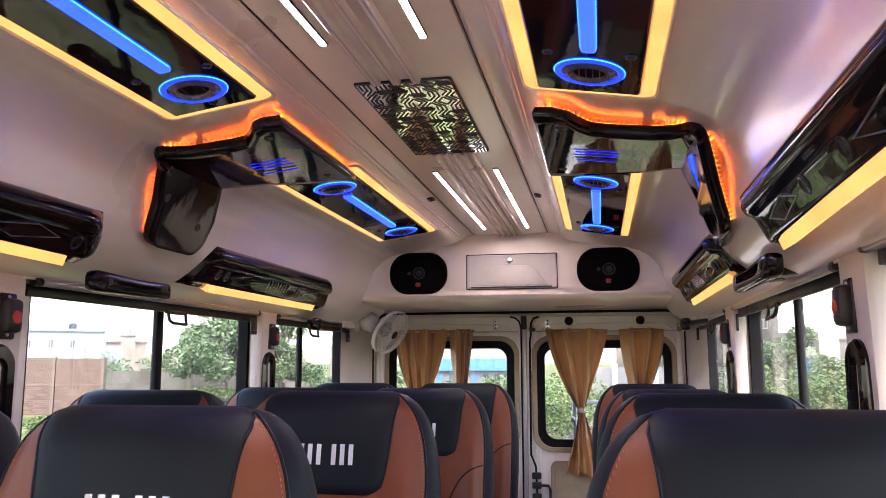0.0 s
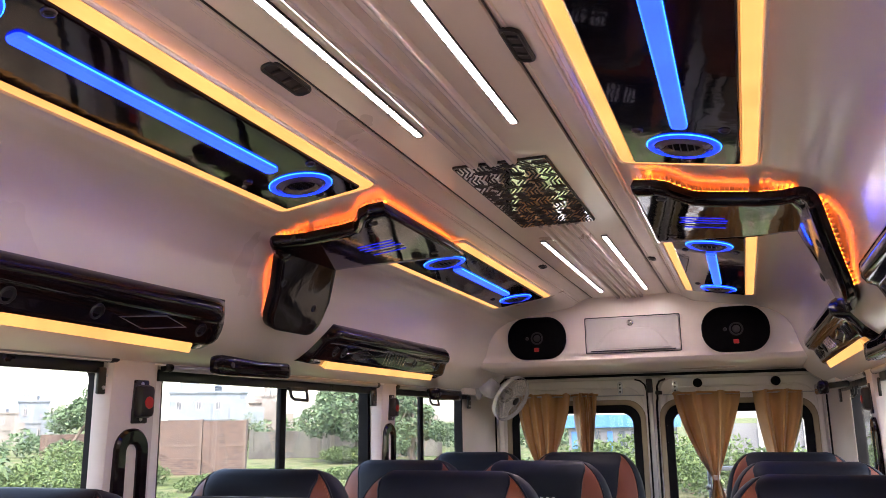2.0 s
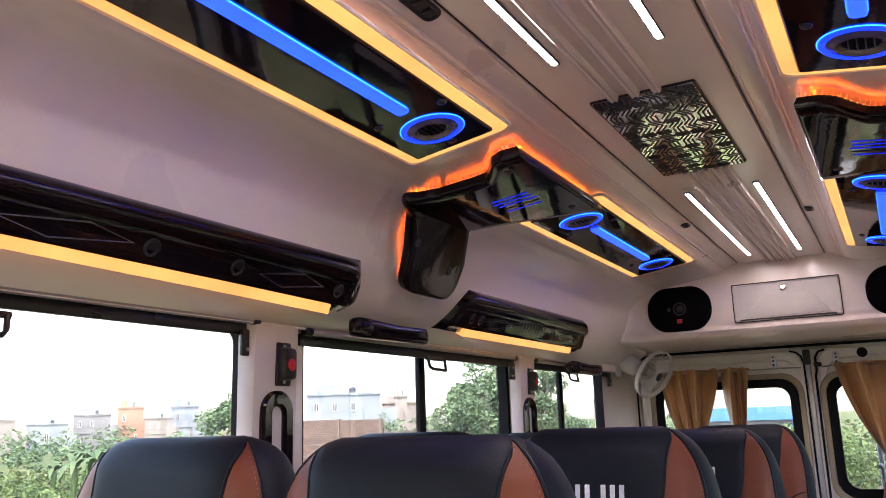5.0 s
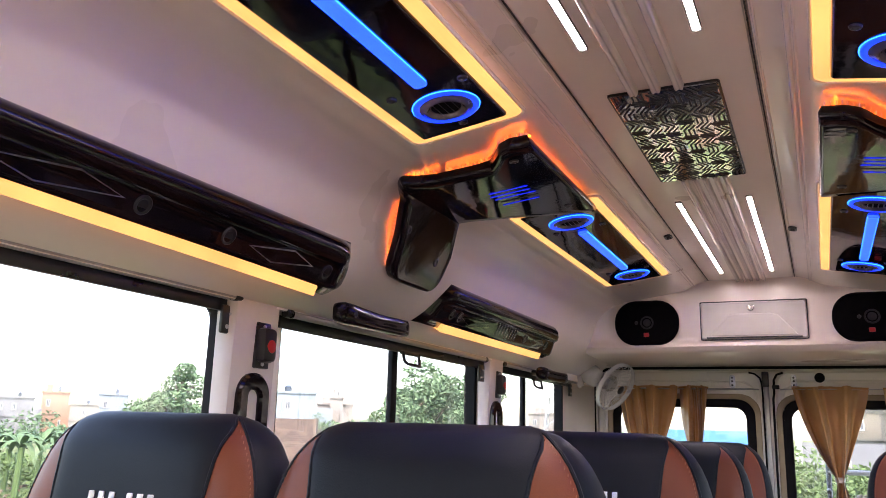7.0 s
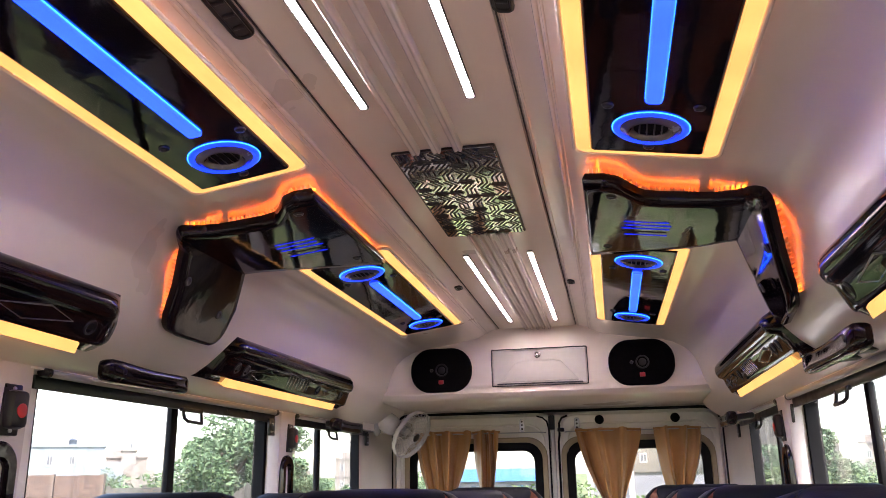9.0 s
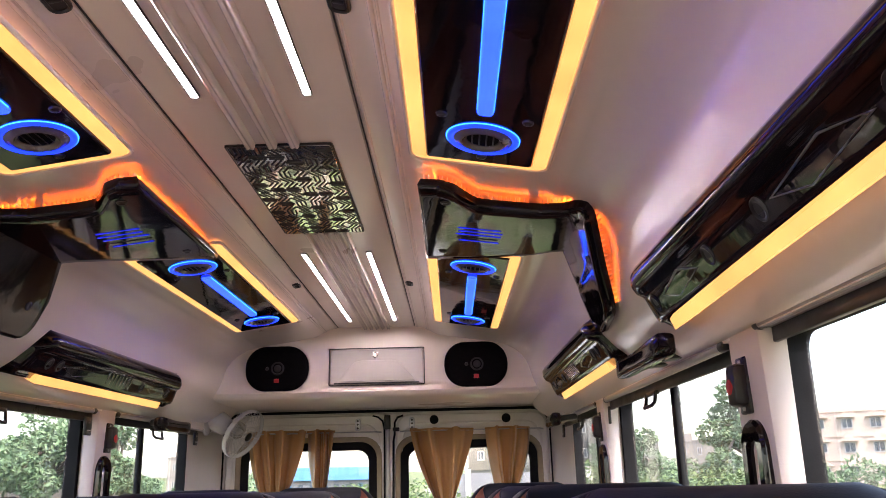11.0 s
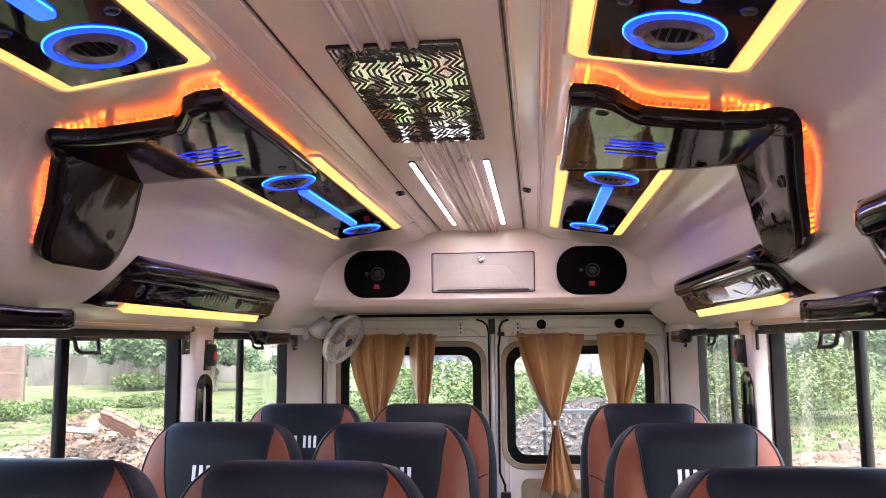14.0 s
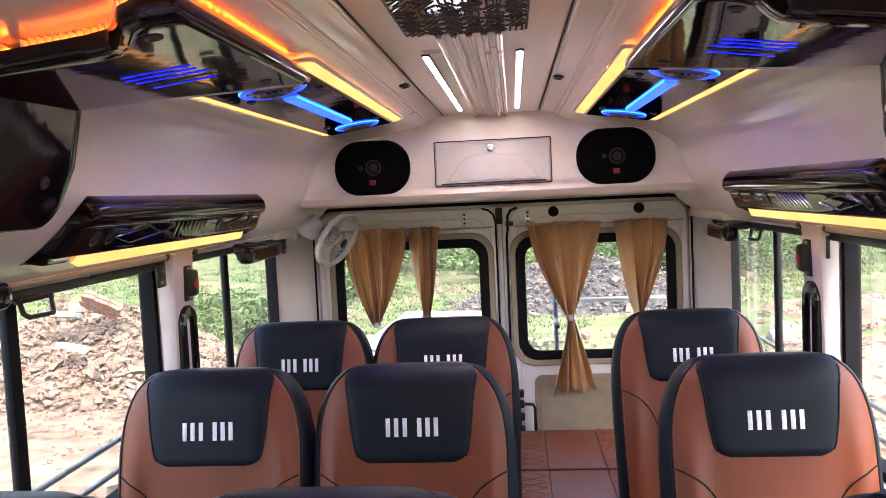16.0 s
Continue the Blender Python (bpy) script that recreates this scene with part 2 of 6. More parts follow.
def basis(o, x, y):
    """A matrix with its origin at o, and its x and y axes along x and y."""
    x = Vector(x).normalized()
    z = x.cross(Vector(y)).normalized()
    y = z.cross(x)
    return Matrix.Translation(o) @ Matrix((x, y, z)).transposed().to_4x4()


# ---------------------------------------------------------------- the body of the van
# Section of the headliner: distance from the middle line, height.
SECTION = [(0.190, 1.8495), (0.205, 1.8475), (0.222, 1.843), (0.240, 1.8355), (0.256, 1.8265), (0.270, 1.818), (0.282, 1.8115), (0.300, 1.806), (0.42, 1.788), (0.56, 1.768), (0.573, 1.7665), (0.581, 1.7610), (0.600, 1.7570),
           (0.618, 1.7520), (0.627, 1.7450), (0.645, 1.7365), (0.664, 1.7245), (0.684, 1.706), (0.703, 1.678), (0.715, 1.650), (0.724, 1.618), (0.733, 1.585), (0.744, 1.553), (0.760, 1.520), (0.780, 1.490), (0.805, 1.465), (0.84, 1.442), (0.885, 1.420)]
Y0, YB, YD = -1.75, 3.85, 4.44          # front, speaker panel, rear doors
SHIFT = {-1: -0.03, 1: 0.035}


def arc_of(sec):
    s = [0.0]
    for (a, b), (c, d) in zip(sec, sec[1:]):
        s.append(s[-1] + math.hypot(c - a, d - b))
    return s


ARC = arc_of(SECTION)


def on_section(s, off=0.0):
    """Point (|x|, z) at the arc length s of the section, moved inwards by off."""
    x, z = lerp(list(zip(ARC, [p[0] for p in SECTION])), s), lerp(list(zip(ARC, [p[1] for p in SECTION])), s)
    h = 0.02
    a = (lerp(list(zip(ARC, [p[0] for p in SECTION])), s - h), lerp(list(zip(ARC, [p[1] for p in SECTION])), s - h))
    b = (lerp(list(zip(ARC, [p[0] for p in SECTION])), s + h), lerp(list(zip(ARC, [p[1] for p in SECTION])), s + h))
    d = Vector((b[0] - a[0], b[1] - a[1])).normalized()
    return x + d.y * off, z - d.x * off


def at_height(z):
    """The arc length at which the section falls to the height z."""
    for i, ((a, b), (c, d)) in enumerate(zip(SECTION, SECTION[1:])):
        if b >= z >= d and b > d:
            return ARC[i] + (ARC[i + 1] - ARC[i]) * (b - z) / (b - d)
    return ARC[-1]


def at_x(x):
    for i, ((a, b), (c, d)) in enumerate(zip(SECTION, SECTION[1:])):
        if a <= x <= c:
            return ARC[i] + (ARC[i + 1] - ARC[i]) * (x - a) / (c - a)
    return ARC[-1]


def build_ceiling():
    g = Geo()
    half = [(0.0, 1.85), (0.178, 1.85), (0.180, 1.857), (0.186, 1.857), (0.188, 1.85)] + SECTION
    sec = [(-x, z) for x, z in half[:0:-1]] + half
    outer = [(-1.0, 1.44), (-0.95, 1.62), (-0.86, 1.80), (-0.7, 1.90), (0.7, 1.90), (0.86, 1.80), (0.95, 1.62), (1.0, 1.44)]
    ys = [Y0, 0.0, 1.5, 3.0, 3.62, YB + 0.02]
    rows = []
    for y in ys:
        rows.append([(x, y, z) for x, z in sec])
    g.grid(rows)
    g.grid([[(x, y, z) for x, z in outer] for y in (Y0, 4.55)])
    # beads along the step beside the middle board
    for x, z, r in ((0.1935, 1.8495, 0.0026), (0.2440, 1.8345, 0.0055), (0.2545, 1.8285, 0.0030)):
        for k in (-1, 1):
            g.tube([(k * x, Y0, z), (k * x, YB, z)], r, 8, False)
    # lengthwise ribs of the middle board, in front of the chrome plate and behind it
    for x, w in ((-0.058, 0.011), (-0.012, 0.011), (0.034, 0.011)):
        rib(g, x, w, Y0, 1.625)
    for x, w in ((-0.052, 0.008), (-0.024, 0.008), (0.004, 0.008), (0.032, 0.008), (0.058, 0.008)):
        rib(g, x, w, 2.24, YB)
    c = setting("ceiling", g, SHELL, "off-white moulded plastic headliner with ribs and a cove along each side", 50)
    for x in (-0.183, 0.183):
        setting("ceiling_joint", Geo().box(x - 0.0014, x + 0.0014, Y0, YB, 1.8505, 1.8525), GAP, "dark joint beside the middle ceiling board", 0)
    return c


def rib(g, x, w, y0, y1):
    rows = []
    for y, k in ((y0, 1.0), (y1 - 0.012, 1.0), (y1, 0.3)):
        prof = ((1.0, -0.1), (0.82, 0.72), (0.66, 0.95), (0.40, 1.0), (0.12, 0.86), (-0.12, 0.86), (-0.40, 1.0), (-0.66, 0.95), (-0.82, 0.72), (-1.0, -0.1))
        rows.append([(x + w * u * (0.7 + 0.3 * k), y, 1.851 - 0.015 * v * k) for u, v in prof])
    g.grid(rows)


build_ceiling()

WX = 0.93                                # inner face of the side walls
WINDOWS = [(-1.55, -0.25), (-0.12, 1.495), (1.665, 2.945), (3.115, 4.092)]
SILL, HEAD = 0.80, 1.420


def build_side(s):
    g = Geo()
    d = SHIFT[s] * 0.8
    a, b = s * WX, s * (WX + 0.05)
    x0, x1 = min(a, b), max(a, b)
    g.box(x0, x1, Y0, 4.5, 0.0, SILL)
    g.box(x0, x1, Y0, 4.5, HEAD, 1.47)
    edges = [Y0] + [v + d for w in WINDOWS for v in w] + [4.5]
    for y0, y1 in zip(edges[::2], edges[1::2]):
        g.box(x0, x1, y0, y1, SILL, HEAD)
    # the ledge that joins the wall to the headliner
    g.box(min(s * 0.885, b), max(s * 0.885, b), Y0, YB + 0.3, 1.415, 1.435)
    w = setting("wall_left" if s < 0 else "wall_right", g, PAINT, "white painted steel side wall with sliding windows", 0)
    return w


def build_window(s, i, y0, y1):
    d = SHIFT[s] * 0.8
    y0, y1 = y0 + d, y1 + d
    e = new("window_%d" % (i + 1 + (4 if s > 0 else 0)))
    e.location = (s * WX, (y0 + y1) / 2, SILL)
    tagged(e, "sliding van window in a black rubber frame", "", "", "structure")
    fr = Geo()
    outer, inner = rrect(y0 - 0.004, y1 + 0.004, SILL - 0.004, HEAD + 0.004, 0.05), rrect(y0 + 0.022, y1 - 0.022, SILL + 0.025, HEAD - 0.012, 0.035)
    fr.ring(outer, inner, 0.042, basis((WX + 0.014 if s > 0 else -WX - 0.056, 0, 0), (0, 1, 0), (0, 0, 1)), 0.0)
    part("window_frame", fr, RUBBER, e)
    if i == 1:
        cut = [y0 + 0.91]
    elif i == 2:
        cut = [y0 + 0.655]
    elif i == 3:
        cut = [y0 + 0.445]
    else:
        cut = [(y0 + y1) / 2]
    bar = Geo()
    for c in cut:
        bar.rbox((0.020, 0.038, HEAD - SILL - 0.045), 0.005, pose(s * (WX + 0.044), c, (HEAD + SILL) / 2))
    part("mullion", bar, RUBBER, e)
    for k, (p, q) in enumerate(((y0 + 0.03, cut[0] + 0.02), (cut[0] - 0.02, y1 - 0.03))):
        gl = Geo().box(s * (WX + 0.042 + 0.006 * k), s * (WX + 0.045 + 0.006 * k), p, q, SILL + 0.02, HEAD - 0.012)
        o = part("pane", gl, GLASS, e, smooth=0)
        o.visible_shadow = False
    # guard bars outside the lower half of the window
    for z in (SILL + 0.05, SILL + 0.13):
        part("guard_bar", Geo().tube([(s * (WX + 0.085), y0, z), (s * (WX + 0.085), y1, z)], 0.008), SATIN, e)


for s in (-1, 1):
    build_side(s)
    for i, (a, b) in enumerate(WINDOWS):
        build_window(s, i, a, b)

# floor, front bulkhead, windscreen
setting("floor", Geo().box(-0.98, 0.98, Y0, 4.5, -0.06, 0.0), FLOORMAT, "vinyl floor of the van, made pale to bounce light upwards", 0)
g = Geo().box(-0.98, 0.98, Y0 - 0.05, Y0, 0.0, 0.75)
g.box(-0.98, -0.85, Y0 - 0.05, Y0, 0.75, 1.9).box(0.85, 0.98, Y0 - 0.05, Y0, 0.75, 1.9).box(-0.85, 0.85, Y0 - 0.05, Y0, 1.45, 1.9)
setting("wall_front", g, SHELL, "plain front end below and above the windscreen", 0)

# ---------------------------------------------------------------- rear end
RD = basis((0, YD, 0), (1, 0, 0), (0, 0, 1))       # local x across, local y up, local z towards the camera


def build_speaker_wall():
    g = Geo()
    # face above the rear doors: arched top, rounded towards the sides, with a lip along its lower edge
    cols = []
    for i in range(41):
        x = -0.80 + 1.60 * i / 40
        u = abs(x)
        fall = 0.075 * max(0.0, (u - 0.68) / 0.12) ** 1.3
        top = 1.862 - 0.05 * (u / 0.7) ** 2
        y = YB - fall
        cols.append([(x, y + 0.004, top + 0.06), (x, y, top), (x, y + 0.005, 1.70), (x, y + 0.012, 1.60), (x, y + 0.012, 1.578), (x, y + 0.002, 1.566), (x, y - 0.006, 1.55),
                     (x, y + 0.004, 1.533), (x, y + 0.03, 1.522), (x, YD + 0.02, 1.508)])
    g.grid(cols)
    return setting("wall_rear", g, SHELL, "moulded panel over the rear doors that holds the loudspeakers")


build_speaker_wall()


def build_pillars():
    for s in (-1, 1):
        g = Geo()
        # corner trim from the last side window round to the rear doors
        pts = [(0.93, 4.02), (0.915, 4.10), (0.905, 4.20), (0.90, 4.32), (0.885, 4.40), (0.866, 4.44)]
        rows = [[(s * x, y, z) for x, y in pts] for z in (0.0, 0.7, 1.2, 1.45, 1.53)]
        g.grid(rows)
        setting("trim", g, TRIM, "grey plastic corner trim beside the rear doors")
        g = Geo()
        # cove above the last window
        g.grid([[(s * x, y, z) for x, z in SECTION[-6:]] for y in (YB - 0.05, 4.3)])
        g.box(min(s * 0.86, s * 0.94), max(s * 0.86, s * 0.94), YB, 4.46, 1.40, 1.54)
        setting("trim", g, SHELL, "moulded cove above the last side window")


build_pillars()
g = Geo()
# Backing boxes, added behind the leaves to stop sky light leaking through the gaps.
g.box(-0.90, -0.82, YD + 0.031, YD + 0.07, 0.0, 1.5).box(0.82, 0.90, YD + 0.031, YD + 0.07, 0.0, 1.5).box(-0.86, 0.86, YD + 0.031, YD + 0.07, 1.44, 1.5).box(-0.06, 0.10, YD + 0.031, YD + 0.07, 0.0, 1.5).box(-0.9, 0.9, YD + 0.031, YD + 0.07, 0.0, 0.07)
g.box(-1.0, -0.86, YD, YD + 0.06, 0.0, 1.56).box(0.86, 1.0, YD, YD + 0.06, 0.0, 1.56).box(-0.86, 0.86, YD, YD + 0.06, 1.488, 1.90).box(-1.0, 1.0, YD + 0.04, YD + 0.1, 1.52, 1.92)
setting("wall_rear_frame", g, PAINT, "white painted steel frame round the rear doors", 0)
g = Geo()
seal = rrect(-0.872, 0.872, 0.02, 1.498, 0.10, 8)
g.tube([RD @ Vector((x, y, 0.006)) for x, y in seal + seal[:1]], 0.0075, 8, False)
setting("door_seal", g, RUBBER, "black rubber seal round the rear doorway")


def build_rear_door(s):
    a, b = (0.052, 0.852) if s > 0 else (-0.852, -0.010)
    door = new("door_2" if s > 0 else "door_1")
    door.location = ((a + b) / 2, YD, 0.0)
    tagged(door, "white painted rear van door with a curtained window", "", "", "structure")
    bx0, bx1 = (0.045, 0.822) if s > 0 else (-0.80, -0.026)
    z0, z1 = 0.735, 1.366
    leaf = Geo()
    m = basis((0, YD + 0.03, 0), (1, 0, 0), (0, 0, 1))
    outer = rrect(a, b, 0.03, 1.478, 0.07, 6)
    hole = rrect(bx0 + 0.035, bx1 - 0.035, z0 + 0.035, z1 - 0.035, 0.09, 6)
    leaf.ring(outer, hole, 0.03, m, 0.006)
    part("door_leaf", leaf, PAINT, door)
    # pressed ridge round the leaf
    rim = Geo()
    edge = rrect(a + 0.03, b - 0.03, 0.10, 1.43, 0.09, 6)
    rim.tube([RD @ Vector((x, y, 0.0)) for x, y in edge + edge[:1]], 0.007, 6, False)
    part("pressed_ridge", rim, PAINT, door)
    ins = lambda d, r: rrect(bx0 + d, bx1 - d, z0 + d, z1 - d, r, 6)
    t = Geo()
    t.ring(ins(0.0, 0.10), ins(0.027, 0.085), 0.014, RD, 0.004)
    part("window_trim", t, BEIGE, door, "beige moulded window surround")
    t = Geo()
    t.ring(ins(0.026, 0.085), ins(0.07, 0.06), 0.007, RD, 0.003)
    part("rubber_frame", t, RUBBER, door, "wide black rubber window frame")
    w = Geo().prism(ins(0.055, 0.06), 0.004, basis((0, YD + 0.012, 0), (1, 0, 0), (0, 0, 1)))
    o = part("pane", w, GLASS, door, smooth=0)
    o.visible_shadow = False
    p = Geo()
    p.prism(rrect(a + 0.085, b - 0.085, 0.12, 0.69, 0.04, 5), 0.010, RD, 0.004)
    low = part("lower_panel", p, BEIGE, door, "beige inset lower door panel")
    p = Geo()
    o2, i2 = rrect(a + 0.11, b - 0.11, 0.15, 0.655, 0.02, 4), rrect(a + 0.118, b - 0.118, 0.158, 0.647, 0.016, 4)
    p.ring(o2, i2, 0.006, RD @ Matrix.Translation((0, 0, 0.008)), 0.002)
    part("panel_bead", p, BEIGE, low)
    # hinge plates at the top, air holes, door stay
    hx = (-0.155,) if s < 0 else (0.135,)
    for x in hx:
        h = Geo().prism(rrect(x - 0.014, x + 0.014, 1.395, 1.462, 0.012, 4), 0.008, RD, 0.002)
        plate = part("latch_plate", h, STEEL, door, "small steel latch plate")
        for z in (1.41, 1.43, 1.448):
            part("rivet", Geo().lathe([(0.0, 0.011), (0.005, 0.010), (0.006, 0.007)], RD @ pose(x, z, 0), 10), SCREW, plate)
    if s > 0:
        for x in (0.253, 0.638):
            part("air_hole", Geo().prism([(x + 0.024 * math.cos(2 * math.pi * k / 20), 1.447 + 0.024 * math.sin(2 * math.pi * k / 20)) for k in range(20)], 0.010, RD, 0.002), RUBBER, door, "round black plug")
    line = Geo().tube([RD @ Vector((a + 0.02, 1.388, 0.006)), RD @ Vector((a + 0.05, 1.388, 0.055)), RD @ Vector((b - 0.05, 1.388, 0.055)), RD @ Vector((b - 0.02, 1.388, 0.006))], 0.0035, 6)
    part("curtain_wire", line, STEEL, door)
    return door


for s in (-1, 1):
    build_rear_door(s)

# the gap between the doors, with the lock rods
lock = thing("door_lock_rod", (0.03, YD, 0.03), "steel lock rod with black brackets between the rear doors", "door lock")
part("rod", Geo().tube([(0.006, YD - 0.012, 0.03), (0.006, YD - 0.012, 1.46)], 0.013, 12), GREY_TUBE, lock)
part("channel", Geo().box(-0.010, 0.052, YD - 0.002, YD + 0.02, 0.03, 1.478).box(-0.11, 0.15, YD + 0.008, YD + 0.024, 1.38, 1.479), PAINT, lock, "white painted door edge", smooth=0)
part("edge_seal", Geo().tube([(-0.075, YD - 0.008, 1.474), (-0.045, YD - 0.008, 1.466), (-0.022, YD - 0.008, 1.445), (-0.013, YD - 0.008, 1.41), (-0.012, YD - 0.008, 1.2), (-0.012, YD - 0.008, 0.04)], 0.0045, 8), RUBBER, lock, "thin black rubber seal")
part("cable", Geo().tube([(0.088, YD - 0.014, 1.472), (0.058, YD - 0.014, 1.462), (0.043, YD - 0.014, 1.435), (0.042, YD - 0.014, 1.37), (0.036, YD - 0.014, 1.34), (0.034, YD - 0.016, 1.0), (0.033, YD - 0.014, 0.72), (0.058, YD - 0.018, 0.66), (0.064, YD - 0.02, 0.5), (0.064, YD - 0.02, 0.05)], 0.0055, 8), RUBBER, lock)
for z in (0.44, 0.50, 0.56, 0.61):
    part("bracket", Geo().rbox((0.05, 0.03, 0.035), 0.006, pose(0.062, YD - 0.02, z)), SATIN, lock)
part("bracket", Geo().rbox((0.035, 0.02, 0.02), 0.004, pose(0.05, YD - 0.012, 1.40)), SATIN, lock)
part("top_catch", Geo().rbox((0.032, 0.034, 0.075), 0.004, pose(0.004, YD - 0.016, 1.438)), SATIN, lock)
part("stay", Geo().tube([(0.08, YD - 0.02, 0.56), (0.125, YD - 0.03, 0.56), (0.135, YD - 0.03, 0.54), (0.135, YD - 0.03, 0.30)], 0.008, 8), SATIN, lock)


CAP = mat("dull_black_cap", (0.028, 0.027, 0.029), 0.38, var=0.2, scale=40, spec=0.25)


def build_speaker(x):
    sp = thing("loudspeaker", (x, YB, 1.664), "black oval loudspeaker with a small red badge", "loudspeaker", "rear loudspeakers")
    m = basis((x, YB + 0.004, 1.664), (1, 0, 0), (0, 0, 1))
    oval = rrect(-0.149, 0.149, -0.106, 0.106, 0.098, 8)
    part("grille", Geo().prism(oval, 0.013, m, 0.009), CLOTH, sp)
    part("dust_cap", Geo().lathe([(0.0, 0.0165), (0.010, 0.0160), (0.016, 0.0146), (0.019, 0.012)], m @ pose(0.004, 0.0, 0), 24), CAP, sp, "glossy black centre dome")
    part("cone_ring", Geo().lathe([(0.0235, 0.0125), (0.0250, 0.0152), (0.0275, 0.0158), (0.0300, 0.0150), (0.0320, 0.0125)], m @ pose(0.004, 0.0, 0), 28), CAP, sp)
    part("tweeter", Geo().lathe([(0.0, 0.017), (0.007, 0.016), (0.009, 0.012)], m @ pose(-0.045, 0.0, 0), 14), SATIN, sp)
    part("badge", Geo().rbox((0.024, 0.019, 0.006), 0.002, m @ pose(0.0, -0.057, 0.014)), RED, sp, "small red badge")
    return sp


build_speaker(-0.470)
build_speaker(0.468)

hatch = thing("storage_hatch", (0, YB, 1.58), "off-white storage hatch with a round key lock", "hatch")
hm = basis((0.0, YB + 0.004, 1.664), (1, 0, 0), (0, 0, 1))
part("frame_gap", Geo().ring(rrect(-0.226, 0.226, -0.088, 0.088, 0.006, 2), rrect(-0.222, 0.222, -0.084, 0.084, 0.005, 2), 0.007, hm), GAP, hatch)
part("lid", Geo().prism(rrect(-0.220, 0.220, -0.082, 0.082, 0.006, 3), 0.008, hm, 0.003), TRIM, hatch)
part("embossed_panel", Geo().prism([(-0.185, -0.070), (0.185, -0.070), (0.105, 0.022), (0.07, 0.030), (-0.07, 0.030), (-0.105, 0.022)], 0.012, hm, 0.005), TRIM, hatch)
part("lock", Geo().lathe([(0.0, 0.016), (0.005, 0.016), (0.006, 0.013), (0.011, 0.017), (0.015, 0.016), (0.017, 0.008)], hm @ pose(-0.006, 0.055, 0), 20), CHROME, hatch, "round chrome key lock")
part("lower_edge", Geo().rbox((0.40, 0.006, 0.008), 0.002, hm @ pose(0, -0.077, 0.008)), GAP, hatch)


def build_curtain(x, w, z1, tie_x, tie_z, tail, seed, folds=5):
    rnd = random.Random(seed)
    c = thing("curtain", (x, YD - 0.056, z1), "gold satin curtain gathered with a white tie" if tail else "narrow gold satin curtain gathered at its waist", "curtain", "rear door curtains")
    ph = [rnd.uniform(0, 6.28) for _ in range(4)]

    def sheet(zs, half, mid):
        rows = []
        n = 64
        for z in zs:
            h, cx = half(z), mid(z)
            r = []
            for j in range(n + 1):
                u = -1 + 2 * j / n
                k = 0.036 + 0.016 * min(1.0, 0.06 / max(h, 0.012))
                a = u * folds * math.pi + ph[0] + 1.3 * math.sin(u * 2 + ph[2])
                wave = math.sin(a + 0.75 * math.sin(a)) + 0.30 * math.sin(u * folds * 2.3 + ph[1] + z * 3) + 0.05 * math.sin(u * 6 + ph[3] - z * 34) + 0.06 * math.sin(u * 9 + ph[2] + z * 47)
                r.append((cx + h * u + 0.006 * math.sin(9 * z + ph[3] + 3 * u), YD - 0.060 + k * wave * (0.55 + 0.45 * abs(u)) * 0.8, z + 0.010 * math.sin(u * folds * math.pi + ph[1]) * ease(z) ** 8 + (0.016 * wave * max(0.0, (tie_z - z) / 0.335) ** 3 if z < tie_z else 0)))
            rows.append(r)
        return rows
    ease = lambda z: min(1.0, max(0.0, (z - tie_z) / (z1 - tie_z)))
    k = 22
    ups = [z1 - (z1 - tie_z) * i / k for i in range(k + 1)]
    top = Geo().grid(sheet(ups, lambda z: 0.014 + (w / 2 - 0.014) * (1 - (1 - ease(z)) ** (1.35 if tail else 1.8)), lambda z: tie_x + (x - tie_x) * ease(z) ** 0.8))
    part("upper_drape", top, SATIN_GOLD, c, smooth=80)
    part("hem", Geo().tube([(x - w / 2, YD - 0.060, z1 - 0.004), (x, YD - 0.056, z1 + 0.002), (x + w / 2, YD - 0.060, z1 - 0.004)], 0.006, 6), SATIN_GOLD, c)
    part("tie", Geo().lathe([(0.017, -0.013), (0.022, -0.008), (0.0225, 0.008), (0.017, 0.013)], pose(tie_x, YD - 0.060, tie_z), 16), WHITE_THREAD, c, "white tie band")
    if tail:
        zs = [tie_z - 0.335 * i / 14 for i in range(15)]
        sk = lambda z: max(0.0, (tie_z - z) / 0.335)
        low = Geo().grid(sheet(zs, lambda z: 0.013 + 0.092 * sk(z) ** 1.15, lambda z: tie_x + 0.006 * sk(z)))
        part("lower_tail", low, SATIN_GOLD, c, smooth=80)
    return c


build_curtain(0.292, 0.335, 1.395, 0.310, 0.966, True, 3, 2.9)
build_curtain(0.638, 0.235, 1.395, 0.617, 0.966, False, 5, 2.6)
build_curtain(-0.575, 0.31, 1.398, -0.575, 0.959, False, 8, 3.1)
build_curtain(-0.342, 0.148, 1.398, -0.345, 0.985, False, 11, 2.3)


